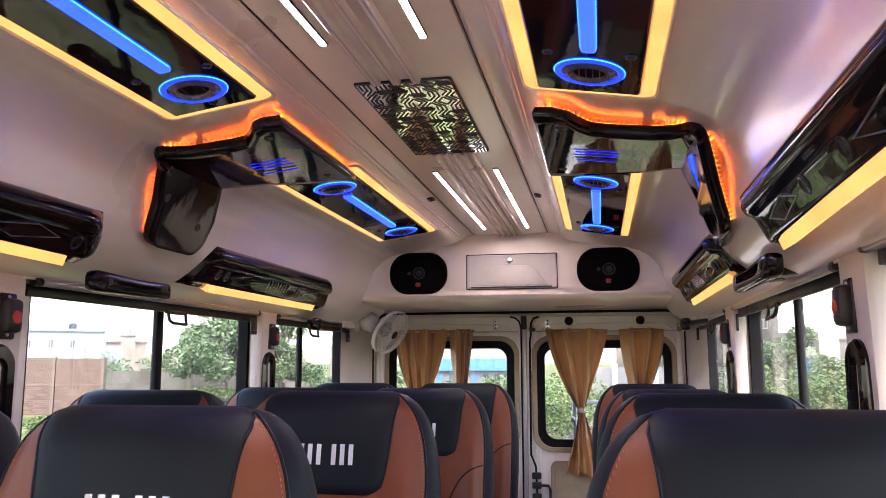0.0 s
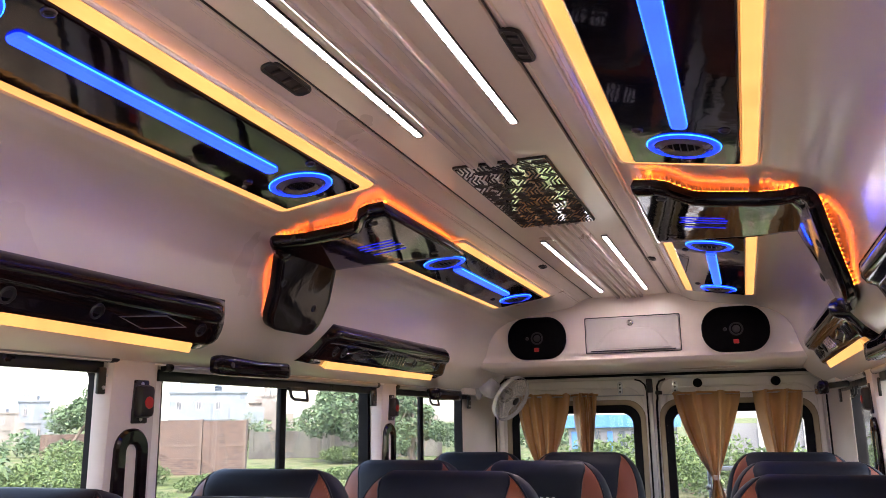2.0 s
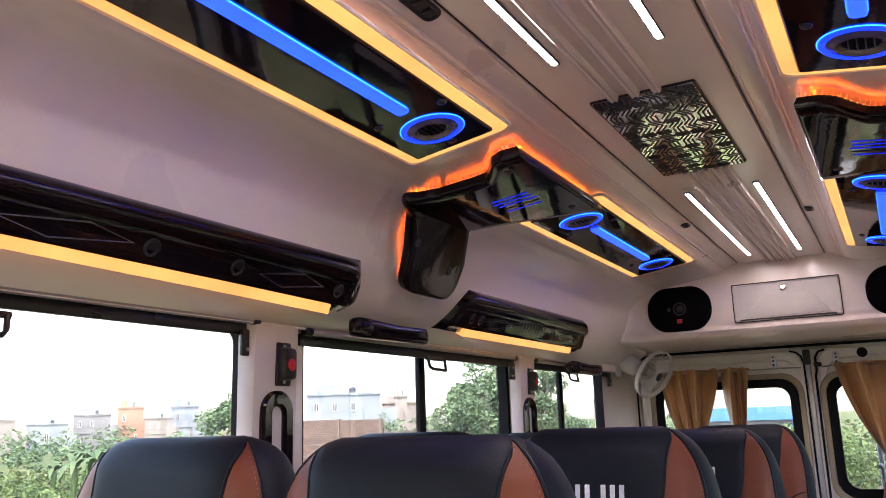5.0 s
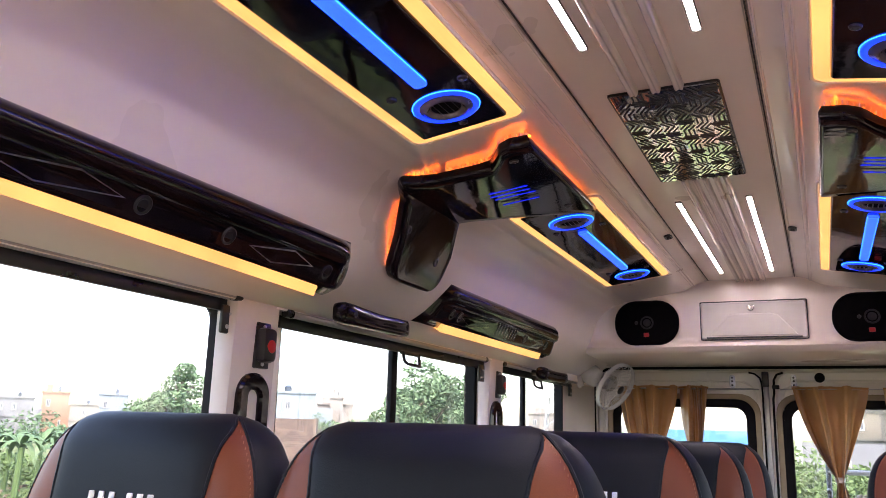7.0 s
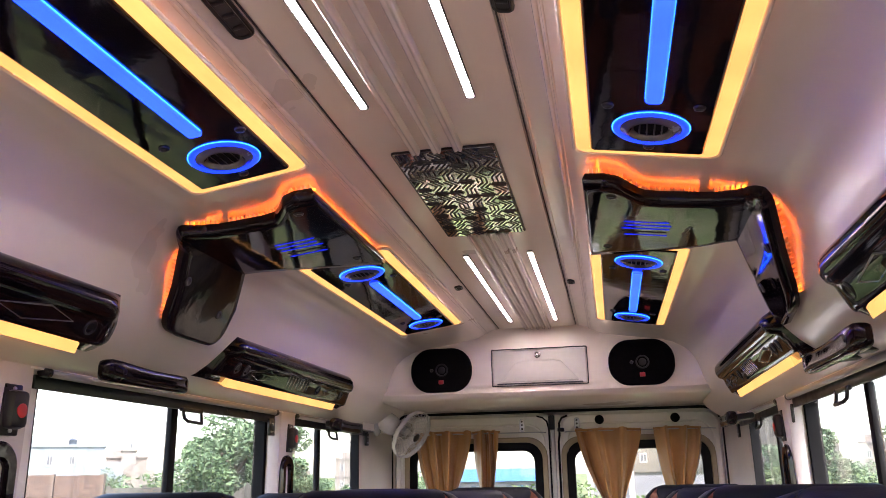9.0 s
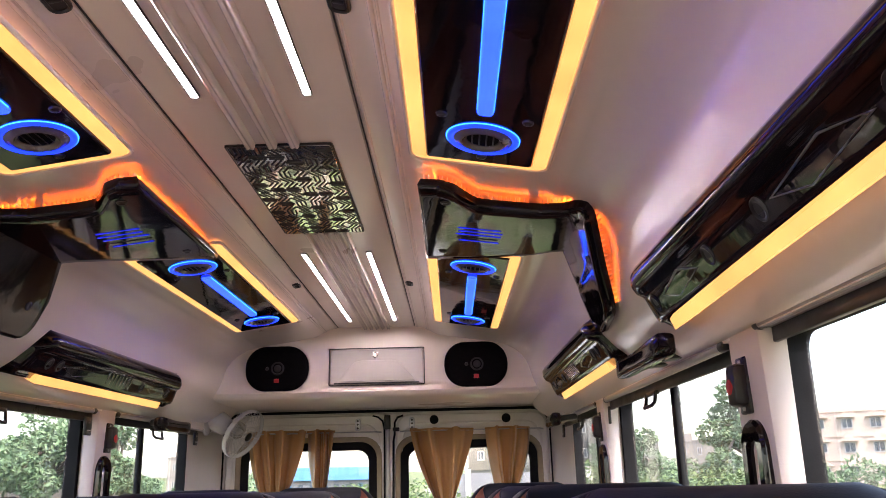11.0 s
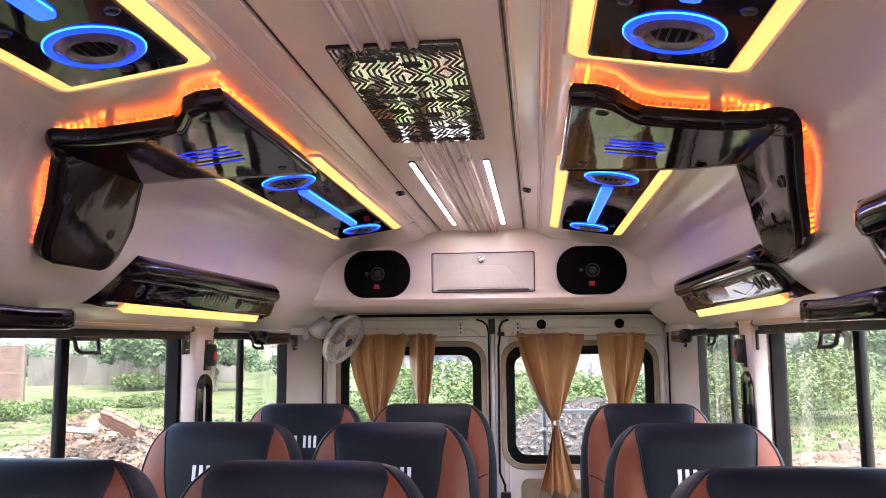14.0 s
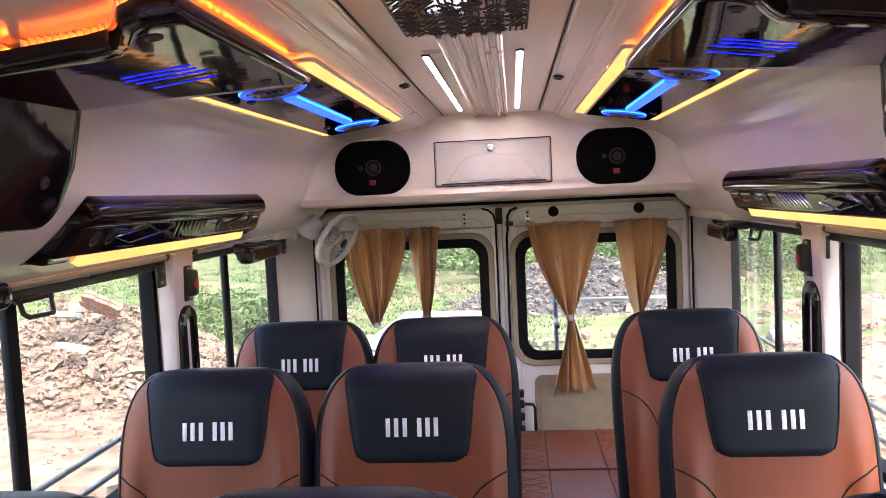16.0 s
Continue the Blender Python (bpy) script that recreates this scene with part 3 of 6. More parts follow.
def build_fan():
    fan = thing("wall_fan", (-0.868, 4.10, 1.43), "small clear plastic cabin fan with a wire cage on the wall", "fan")
    part("wall_plate", Geo().lathe([(0.0, 0.022), (0.045, 0.020), (0.058, 0.010), (0.060, 0.0)], basis((-0.868, 4.10, 1.435), (0, -1, 0), (0, 0, 1)) @ pose(0, 0, 0, 180), 24), CLEAR, fan)
    hub = Vector((-0.672, 4.07, 1.378))
    axis = Vector((0.80, -0.34, -0.49)).normalized()
    m = basis(hub, Vector((0, 0, 1)).cross(axis), axis.cross(Vector((0, 0, 1)).cross(axis)))
    part("arm", Geo().tube([(-0.86, 4.10, 1.435), (-0.83, 4.10, 1.43), (-0.80, 4.11, 1.405), hub - axis * 0.06], 0.014, 10), CLEAR, fan)
    cup = basis((-0.795, 4.10, 1.436), Vector((0, 0, 1)).cross(axis), axis.cross(Vector((0, 0, 1)).cross(axis)))
    part("swivel_housing", Geo().lathe([(0.052, -0.050), (0.054, -0.046), (0.052, 0.0), (0.046, 0.034), (0.034, 0.046), (0.0, 0.050)], cup, 28), CLEAR, fan, "pale plastic cup")
    part("swivel_ring", Geo().lathe([(0.050, -0.058), (0.059, -0.056), (0.059, -0.048), (0.050, -0.046)], cup, 28), RUBBER, fan, "black ring behind the cup")
    part("swivel_joint", Geo().lathe([(0.0, 0.040), (0.018, 0.036), (0.026, 0.020), (0.024, -0.02), (0.034, -0.030), (0.034, -0.052), (0.0, -0.054)], cup, 20), CLEAR, fan)
    part("motor", Geo().lathe([(0.0, -0.085), (0.026, -0.083), (0.040, -0.07), (0.043, -0.03), (0.034, -0.02), (0.0, -0.018)], m, 20), SEE_THROUGH, fan, "clear plastic motor housing")
    part("motor_core", Geo().lathe([(0.0, -0.075), (0.022, -0.072), (0.024, -0.03), (0.0, -0.028)], m, 16), STEEL, fan)
    R = 0.124
    cage = Geo()
    cage.lathe([(R - 0.002, -0.012), (R + 0.002, -0.010), (R + 0.003, 0.008), (R, 0.012), (R - 0.003, 0.008), (R - 0.002, -0.012)], m, 40)
    part("cage_rim", cage, CLEAR, fan)
    wires = Geo()
    for k in range(30):
        a = 2 * math.pi * k / 30
        f = lambda r, h: m @ Vector((r * math.cos(a), r * math.sin(a), h))
        wires.tube([f(0.022, 0.034), f(0.07, 0.031), f(0.105, 0.024), f(R - 0.002, 0.012)], 0.0012, 5, False)
        wires.tube([f(0.04, -0.05), f(0.08, -0.045), f(R - 0.002, -0.022)], 0.0012, 5, False)
    for r, h in ((0.05, 0.033), (0.085, 0.029)):
        wires.tube([m @ Vector((r * math.cos(a), r * math.sin(a), h)) for a in (2 * math.pi * k / 32 for k in range(33))], 0.0012, 5, False)
    tagged(part("cage_wire", wires, CLEAR, fan), kind="stuff")
    part("cage_cap", Geo().lathe([(0.0, 0.040), (0.016, 0.039), (0.024, 0.033)], m, 18), SCREW, fan, "dark cap in the middle of the cage")
    for k in range(3):
        b = Geo()
        rows = []
        for i in range(7):
            r = 0.015 + 0.088 * i / 6
            c = 0.34 + 0.35 * (i / 6)
            rows.append([m @ Vector((r * math.cos(2.094 * k + c * u), r * math.sin(2.094 * k + c * u), 0.014 * u * (1.1 - i / 12))) for u in (-1, -0.5, 0, 0.5, 1)])
        b.grid(rows)
        part("blade", b, SEE_THROUGH, fan)


build_fan()

# ---------------------------------------------------------------- ceiling fittings
OUTLET = mat("outlet_plastic", (0.16, 0.145, 0.145), 0.24, metal=0.35, var=0.15, scale=30, rvar=0.05)
CEIL = basis((0, 0, 1.85), (1, 0, 0), (0, -1, 0))   # local z points down


def build_strip(x, y0, y1):
    t = thing("led_strip_light", (x, (y0 + y1) / 2, 1.85), "slim white strip light let into the ribbed ceiling", "ceiling light", "white strip lights")
    r = lambda d: rrect(x - 0.0070 - d, x + 0.0070 + d, -y1 - d, -y0 + d, 0.005, 3)
    part("housing", Geo().ring(r(0.0022), r(0.0), 0.005, CEIL, 0.001), GAP, t)
    part("diffuser", Geo().prism(r(-0.0005), 0.004, CEIL, 0.001), COOL, t, "glowing white diffuser")


for x in (-0.103, 0.100):
    build_strip(x, 2.478, 3.655)
    build_strip(x, 0.18 if x < 0 else 0.20, 1.39)


def build_plate():
    y0, y1 = 1.615, 2.245
    t = thing("ceiling_plate", (0, (y0 + y1) / 2, 1.85), "chrome ceiling plate cut with a geometric line pattern", "ceiling panel")
    part("plate", Geo().prism(rrect(-0.110, 0.108, -y1, -y0, 0.006, 2), 0.007, CEIL, 0.002), CHROME, t)
    part("border", Geo().ring(rrect(-0.1145, 0.1125, -y1 - 0.0035, -y0 + 0.0015, 0.007, 2), rrect(-0.111, 0.109, -y1, -y0, 0.006, 2), 0.006, CEIL, 0.002), SCREW, t)
    g = Geo()
    rnd = random.Random(4)
    cw, ch = 0.0363, 0.0345
    for i in range(6):
        for j in range(18):
            cx, cy = -0.109 + cw * (i + 0.5), -y1 + 0.005 + ch * (j + 0.5)
            a = (60, -60, 60, -60, 0, 90)[(i + 2 * j + rnd.randrange(2)) % 6]
            for k in (-1, 0, 1):
                ln = 0.019 - 0.004 * abs(k)
                g.rbox((2.1 * ln, 0.0041, 0.002), 0.0006, CEIL @ pose(cx, cy, 0.0075, 0, 0, a) @ pose(0, 0.0105 * k, 0), 1)
    o = part("line_pattern", g, GAP, t, "dark cut lines of the pattern", smooth=0)
    tagged(o, kind="stuff")


build_plate()


def build_vent(x, y, ln, w):
    t = thing("roof_vent", (x, y, 1.85), "small dark oval vent let into the ceiling", "vent", "ceiling vents")
    m = pose(x, 0, 1.8472, 0, math.copysign(12, x)) @ Matrix.Translation((-x, 0, -1.85)) @ CEIL
    o = rrect(x - w / 2, x + w / 2, -y - ln / 2, -y + ln / 2, w * 0.42, 5)
    part("surround", Geo().ring(o, inset(o, 0.006), 0.006, m, 0.002), SATIN, t)
    part("backing", Geo().prism(inset(o, 0.004), 0.002, m), GAP, t)
    for k in range(3):
        part("slat", Geo().rbox((w * 0.5, ln * 0.06, 0.005), 0.001, m @ pose(x, -y + ln * 0.26 * (k - 1), 0.003)), SATIN, t)


build_vent(-0.205, 1.035, 0.13, 0.035)
build_vent(0.197, 1.06, 0.12, 0.035)
build_vent(-0.205, 2.905, 0.055, 0.028)
build_vent(0.205, 2.915, 0.055, 0.028)


def build_light_panel(s, y0, y1, lead):
    """The sloping board beside the middle: a warm glowing border, a gloss black board, two ringed air outlets and a blue bar."""
    d = SHIFT[s] if not lead else {-1: -0.048, 1: -0.003}[s]
    y0, y1 = y0 + d, y1 + d
    t = thing("ceiling_light_panel", (s * 0.415, (y0 + y1) / 2, 1.77), "gloss black ceiling board with a warm glowing border, blue bar and ringed air outlets", "ceiling light", "ceiling light panels")
    a, b = on_section(at_x(0.29)), on_section(at_x(0.55))
    c0 = (0.396 if lead else 0.412) if s < 0 else (0.414 if lead else 0.420)
    m = basis((s * c0, 0, on_section(at_x(c0))[1] - 0.0040), (b[0] - a[0], 0, s * (b[1] - a[1])), (0, -1, 0))
    w1 = 0.127 if s < 0 and lead else 0.134
    w0 = -w1
    r = lambda d0: rrect(w0 + d0, w1 - d0, -y1 + d0, -y0 - d0, max(0.006, 0.022 - d0 * 0.5), 5)
    part("lip", Geo().ring(r(-0.008), r(0.0), 0.007, m, 0.003), SHELL, t)
    at = lambda poly, z: [m @ Vector((x, y, z)) for x, y in poly]
    frame_rows = [at(r(0.0), 0.0), at(r(0.0005), 0.004), at(r(0.004), 0.0065), at(r(0.012), 0.0080), at(r(0.024), 0.0092), at(r(0.0265), 0.0085), at(r(0.0268), 0.0)]
    part("glowing_border", Geo().grid(frame_rows, closed=True), WARM, t, "warm yellow glowing border", smooth=60)
    board = part("board", Geo().prism(r(0.0285), 0.013, m, 0.005), PIANO, t, "gloss black board")
    cx = 0.004 * s if s > 0 else 0.012
    outs = (0.59 + d, 1.437 + d) if lead else (2.362 + d, 3.235 + d)
    for y in outs:
        mm = m @ pose(cx, -y, 0.0)
        part("blue_ring", Geo().lathe([(0.0540, 0.0160), (0.0565, 0.0176), (0.0600, 0.0190), (0.0635, 0.0186), (0.0660, 0.0168), (0.067, 0.0125)], mm, 48), BLUE_RING, t, "glowing blue ring")
        part("bright_rim", Geo().lathe([(0.0664, 0.0128), (0.0676, 0.0150), (0.0684, 0.0145), (0.0688, 0.0128)], mm, 48), BLUE_EDGE, t, "bright blue rim of the ring")
        out = part("air_outlet", Geo().lathe([(0.0300, 0.0138), (0.0330, 0.0142), (0.0365, 0.0200), (0.0385, 0.0222), (0.0410, 0.0222), (0.0440, 0.0200), (0.0490, 0.0172), (0.0525, 0.0162), (0.0545, 0.0160)], mm, 40), OUTLET, t, "grey funnel-shaped air outlet")
        part("throat", Geo().lathe([(0.0, 0.0136), (0.034, 0.0136)], mm, 24), CLOTH, out)
        for k in (-1.5, -0.5, 0.5, 1.5):
            part("louvre", Geo().rbox((0.0016, 0.058 - 0.011 * abs(k), 0.004), 0.0007, mm @ pose(0.013 * k, 0, 0.0150, 0, 35)), SATIN, out)
    p, q = (0.69 + d, 1.328 + d) if lead else (2.48 + d, 3.10 + d)
    bar = part("blue_bar", Geo().prism(rrect(cx - 0.0142, cx + 0.0142, -q, -p, 0.009, 4), 0.0205, m, 0.004), BLUE, t, "glowing blue light bar")
    for k in (-1, 1):
        part("bright_edge", Geo().box(cx + k * 0.0143 - 0.0008, cx + k * 0.0143 + 0.0008, -q + 0.014, -p - 0.014, 0.0134, 0.0162, m), BLUE_EDGE, bar, "bright blue edge of the bar", smooth=0)
    for x, y in ((-0.075, outs[0] + 0.09), (0.075, outs[0] + 0.09), (-0.075, outs[1] - 0.09), (0.075, outs[1] - 0.09), (0.0, outs[1] + 0.085)):
        part("screw", Geo().lathe([(0.0, 0.014), (0.005, 0.0145), (0.0065, 0.017), (0.0095, 0.016), (0.0105, 0.013)], m @ pose(cx + x, -y, 0), 14), SCREW, t)


for s in (-1, 1):
    build_light_panel(s, 0.50, 1.585, True)
    build_light_panel(s, 2.20, 3.40, False)

# L-shaped gloss black covers that run from the ceiling down the cove
S_IN, S_OUT = at_x(0.287), at_height(1.535)
S_FOLD = at_x(0.64)


def cover_edges(s_arc):
    """Front and rear y of the cover at an arc length."""
    k = s_arc - S_IN
    total = S_OUT - S_IN
    fold = S_FOLD - S_IN
    front = lerp([(0, 1.655), (0.045, 1.648), (0.075, 1.665), (0.105, 1.715), (0.125, 1.742), (0.16, 1.748), (fold - 0.10, 1.742), (fold - 0.055, 1.722), (fold - 0.025, 1.688), (fold + 0.0, 1.676), (fold + 0.025, 1.678),
                  (fold + 0.06, 1.702), (fold + 0.12, 1.745), (total - 0.06, 1.776), (total - 0.04, 1.786), (total - 0.022, 1.802), (total - 0.010, 1.822), (total - 0.003, 1.846), (total, 1.88)], k)
    rear = lerp([(0, 2.235), (0.08, 2.20), (fold - 0.12, 2.115), (fold - 0.05, 2.085), (fold, 2.075), (fold + 0.06, 2.088), (fold + 0.12, 2.10), (total - 0.06, 2.088), (total - 0.04, 2.080), (total - 0.022, 2.066), (total - 0.010, 2.048), (total - 0.003, 2.024), (total, 1.99)], k)
    return front, rear


COVER = [(0.27, 1.7915), (0.657, 1.742), (0.747, 1.530)]


def on_cover(a, off, w=0.007):
    """Point of the cover's own section: two flat plates that meet at a tight bend."""
    def raw(a):
        if a < S_FOLD:
            k = (a - S_IN) / (S_FOLD - S_IN)
            p, q = Vector(COVER[0]), Vector(COVER[1])
            k = 0.045 + 0.955 * k
        else:
            k = (a - S_FOLD) / (S_OUT - S_FOLD)
            p, q = Vector(COVER[1]), Vector(COVER[2])
        d = (q - p).normalized()
        return p.lerp(q, k) + Vector((d.y, -d.x)) * off
    return tuple(sum((raw(a + w * j) for j in (-1, -0.5, 0, 0.5, 1)), Vector((0, 0))) / 5)


def build_cover(s):
    d = {-1: -0.040, 1: 0.017}[s]
    t = thing("corner_cover", (s * 0.6, 1.9, 1.72), "gloss black L-shaped cover edged with orange light", "trim cover", "corner covers")
    n, ny = 110, 16

    def edges(a):
        """Front and rear edge on this side: the hanging plate leans towards the rear."""
        f, r = cover_edges(a)
        down = max(0.0, (a - S_FOLD) / (S_OUT - S_FOLD))
        sh = {-1: 0.030, 1: 0.11}[s] * down
        if s < 0:
            f += 0.10 * min(1.0, max(0.0, (a - S_FOLD + 0.045) / 0.075)) ** 1.5 * (1 - down)
        return f + sh, r + sh - (0.055 * math.exp(-((a - S_FOLD) / 0.07) ** 2) if s > 0 else 0.0)
    arcs = [S_IN + (S_OUT - S_IN) * i / n for i in range(n + 1)]

    def layer(off, shrink):
        rows = []
        for i, a in enumerate(arcs):
            a2 = min(max(a, S_IN + shrink), S_OUT - shrink)
            f, r = edges(a2)
            row = []
            for j in range(ny + 1):
                x, z = on_cover(a2, off, 0.007 + 0.030 * max(0.0, 1 - j / 7) ** 1.5)
                if s > 0:
                    x += 0.022 * (j / ny) * min(1.0, max(0.0, 2.5 * (a2 - S_FOLD) / (S_OUT - S_FOLD)))
                row.append((s * x, d + f + shrink + (r - f - 2 * shrink) * j / ny, z))
            rows.append(row)
        return rows
    lo, mid, hi = layer(0.001, 0.005), layer(0.016, 0.0), layer(0.030, 0.010)
    g = Geo().grid(hi).grid(lo)
    rim = lambda rows: rows[0] + [r[-1] for r in rows[1:]] + rows[-1][-2::-1] + [r[0] for r in rows[-2:0:-1]]
    g.grid([rim(lo), rim(mid), rim(layer(0.0275, 0.0035)), rim(hi)], closed=True)
    body = part("cover", g, PIANO, t, smooth=60)
    # folded ridge along the bend, from front to rear
    fx, fz = on_cover(S_FOLD, 0.030)
    part("crease", Geo().tube([(s * (fx - 0.05), d + 1.765, fz + 0.004), (s * (fx - 0.012), d + 1.757, fz + 0.001), (s * fx, d + 1.765, fz - 0.0005), (s * fx, d + 2.03, fz)], 0.0026, 6), PIANO, t)
    # orange light behind the front and inner edges
    # The fins are added only to split the glow on the lining into streaks.
    led, fins = Geo(), Geo()
    count = 58
    for i in range(count):
        a = S_IN + 0.006 + (S_OUT - S_IN - 0.03) * i / count
        f, r = edges(a)
        x, z = on_cover(a, -0.0020)
        if 0.40 < i / count < 0.44:
            continue
        led.box(s * x - 0.003, s * x + 0.003, d + f + (0.020 if a < S_FOLD else 0.028), d + f + (0.024 if a < S_FOLD else 0.032), z - 0.0022, z + 0.0022)
        b2 = a + 0.5 * (S_OUT - S_IN - 0.03) / count
        f2 = edges(b2)[0]
        (xa, za), (xb, zb) = on_cover(b2, 0.001), on_cover(b2, -0.010)
        fins.box(-0.0010, 0.0010, 0.007, 0.030, 0.0, 0.010, basis((s * xa, d + f2, za), Vector((0, 1, 0)).cross(Vector((s * (xb - xa), 0, zb - za))), (0, 1, 0)))
    for j in range(18):
        y = 1.70 + 0.50 * j / 17
        x, z = on_cover(S_IN + 0.026, -0.0020)
        led.box(s * x - 0.003, s * x + 0.003, d + y - 0.003, d + y + 0.003, z - 0.003, z + 0.003)
    tagged(part("orange_light_strip", led, AMBER, t, "strip of small orange light points", smooth=0), kind="stuff")
    tagged(part("light_baffle", fins, SHELL, t, "added fins that split the orange light into streaks", smooth=0), kind="stuff")
    # studs that hold the cover off the lining
    for a, y in ((S_IN + 0.06, 1.80), (S_IN + 0.10, 2.08), (S_FOLD - 0.08, 1.92), (S_FOLD + 0.12, 1.92)):
        xa, za = on_section(a, -0.004)
        xb, zb = on_cover(a, 0.016)
        part("stud", Geo().tube([(s * xa, d + y, za), (s * xb, d + y, zb)], 0.012, 8), SATIN, t)
    # five long vent slots with swollen ends, lit blue from behind
    rnd = random.Random(12)
    for k in range(5):
        lo, hi = 0.082 + 0.010 * rnd.random(), 0.196 - 0.012 * rnd.random()
        knots = [lo, lo + 0.006, lo + 0.018, lo + 0.026, (lo + hi) / 2 - 0.012, (lo + hi) / 2, (lo + hi) / 2 + 0.012, hi - 0.022, hi - 0.014, hi - 0.004, hi]
        wide = [0.001, 0.0048, 0.0048, 0.0026, 0.0026, 0.0042 if k % 2 else 0.0026, 0.0026, 0.0026, 0.0044, 0.0044, 0.001]
        rows = []
        for q, w in zip(knots, wide):
            x, z = on_cover(S_IN + q, 0.0300)
            y = d + 1.893 + 0.026 * k
            rows.append([(s * x, y - w, z), (s * x, y - w * 0.6, z - 0.0012), (s * x, y + w * 0.6, z - 0.0012), (s * x, y + w, z)])
        part("vent_slot", Geo().grid(rows), BLUE_DIM if k != 3 else GAP, t, "slot glowing blue" if k != 3 else "dark vent slot")
    for a, y in ((S_IN + 0.06, 1.72), (S_IN + 0.05, 2.12), (S_FOLD + 0.10, 1.83), (S_FOLD + 0.15, 2.03)):
        x, z = on_cover(a, 0.030)
        x2, z2 = on_cover(a, 0.042)
        m = basis((s * x, d + y, z), (0, 1, 0), Vector((s * (x2 - x), 0, z2 - z)).cross(Vector((0, 1, 0))))
        part("screw", Geo().lathe([(0.0, 0.001), (0.006, 0.0015), (0.008, 0.003), (0.011, 0.002), (0.012, -0.001)], m, 14), SCREW, t)
    return t


for s in (-1, 1):
    build_cover(s)


def build_air_panel(s, y0, y1, long):
    """The gloss black tray along the cove with a warm strip under it."""
    d = SHIFT[s] if long else SHIFT[s] * 0.6
    y0, y1 = y0 + d, y1 + d
    t = thing("side_air_panel", (s * 0.78, (y0 + y1) / 2, 1.5), "gloss black side air panel with diamond mouldings and a warm strip" if long else "short gloss black side air panel with a warm strip", "air panel", "side air panels")
    s0 = at_height(1.578)
    low = lambda y: at_height(1.458 + (0.016 * (y1 - y) if long else 0.0))
    prof = [(0.0, 0.001), (0.03, 0.020), (0.10, 0.032), (0.22, 0.036), (0.33, 0.031), (0.39, 0.020), (0.42, 0.017), (0.56, 0.018), (0.70, 0.021), (0.76, 0.023), (0.785, 0.022), (0.80, 0.018), (0.92, 0.016), (1.0, 0.001)]
    stations = 80
    rows = []
    front_flare, rear_flare = (0.0, 0.045) if long else (-0.075, 0.10)
    a0, a1 = (y0 + 0.0, y1 - 0.062) if long else (y0 + 0.075, y1 - 0.035)
    for i in range(stations + 1):
        u = i / stations
        row = []
        for k, off in prof:
            lo = y0 + front_flare * k + (0.03 * (1 - k) ** 3 if not long else 0)
            hi = y1 + rear_flare * math.sin(k * math.pi * 0.62) - (0.03 * max(0, k - 0.75) / 0.25)
            edge = min(1.0, min(u, 1 - u) * 30)
            y = lo + (hi - lo) * u
            if k > 0.795 and a0 < y < a1:
                off = 0.002
            x, z = on_section(s0 + (low(y) - s0) * k, 0.001 + (off - 0.001) * math.sin(edge * math.pi / 2))
            row.append((s * x, y, z))
        rows.append(row)
    part("tray", Geo().grid(rows), PIANO, t, "gloss black tray", smooth=50)
    g = Geo()
    bars = []
    for i in range(13):
        y = a0 + (a1 - a0) * i / 12
        p = [on_section(s0 + (low(y) - s0) * k, off) for k, off in ((0.788, 0.004), (0.795 + (0.015 if long else 0.0), 0.020), (0.935, 0.029), (1.0, 0.004))]
        bars.append([(s * x, y, z) for x, z in p])
    g.grid(bars, closed=True).cap(bars[0]).cap(bars[-1])
    part("warm_strip", g, WARM, t, "warm yellow glowing strip", smooth=0)

    def face(y):
        f0 = s0 + (low(y) - s0) * 0.56
        x, z = on_section(f0, 0.0175)
        x2, z2 = on_section(f0, 0.0275)
        return basis((s * x, y, z), (0, 1, 0), Vector((s * (x2 - x), 0, z2 - z)).cross(Vector((0, 1, 0))))
    dias = [(y1 - 0.235, 0.112), (y1 - 0.80, 0.13), (y1 - 1.36, 0.13)] if long else [(y0 + 0.275, 0.115), (y1 - 0.155, 0.085)]
    for y, w in dias:
        dia = [(-w, 0.0), (-0.25 * w, -0.021), (w, 0.0), (0.25 * w, 0.021)]
        part("diamond", Geo().ring(dia, inset(dia, 0.0028), 0.004, face(y), 0.001), STEEL if long else CHROME, t, "raised diamond moulding")
    outs = [y1 - 0.065, y1 - 0.41, y1 - 0.63, y1 - 0.97, y1 - 1.19] if long else [y0 + 0.085, y0 + 0.145, y1 - 0.30, y1 - 0.045]
    for y in outs:
        part("nozzle", Geo().lathe([(0.0, 0.001), (0.011, 0.001), (0.013, 0.003), (0.016, 0.0035), (0.018, 0.002), (0.019, -0.002)], face(y), 20), SATIN, t, "round black air nozzle")
    if not long:
        for i in range(8):
            part("grille_rib", Geo().rbox((0.005, 0.046, 0.005), 0.002, face(y0 + 0.47 + 0.026 * i) @ pose(0, 0, 0.001, 0, 0, 18)), CHROME, t)


for s in (-1, 1):
    build_air_panel(s, -0.35, 1.655, True)
    build_air_panel(s, 2.195, 3.255, False)

# ---------------------------------------------------------------- side fittings


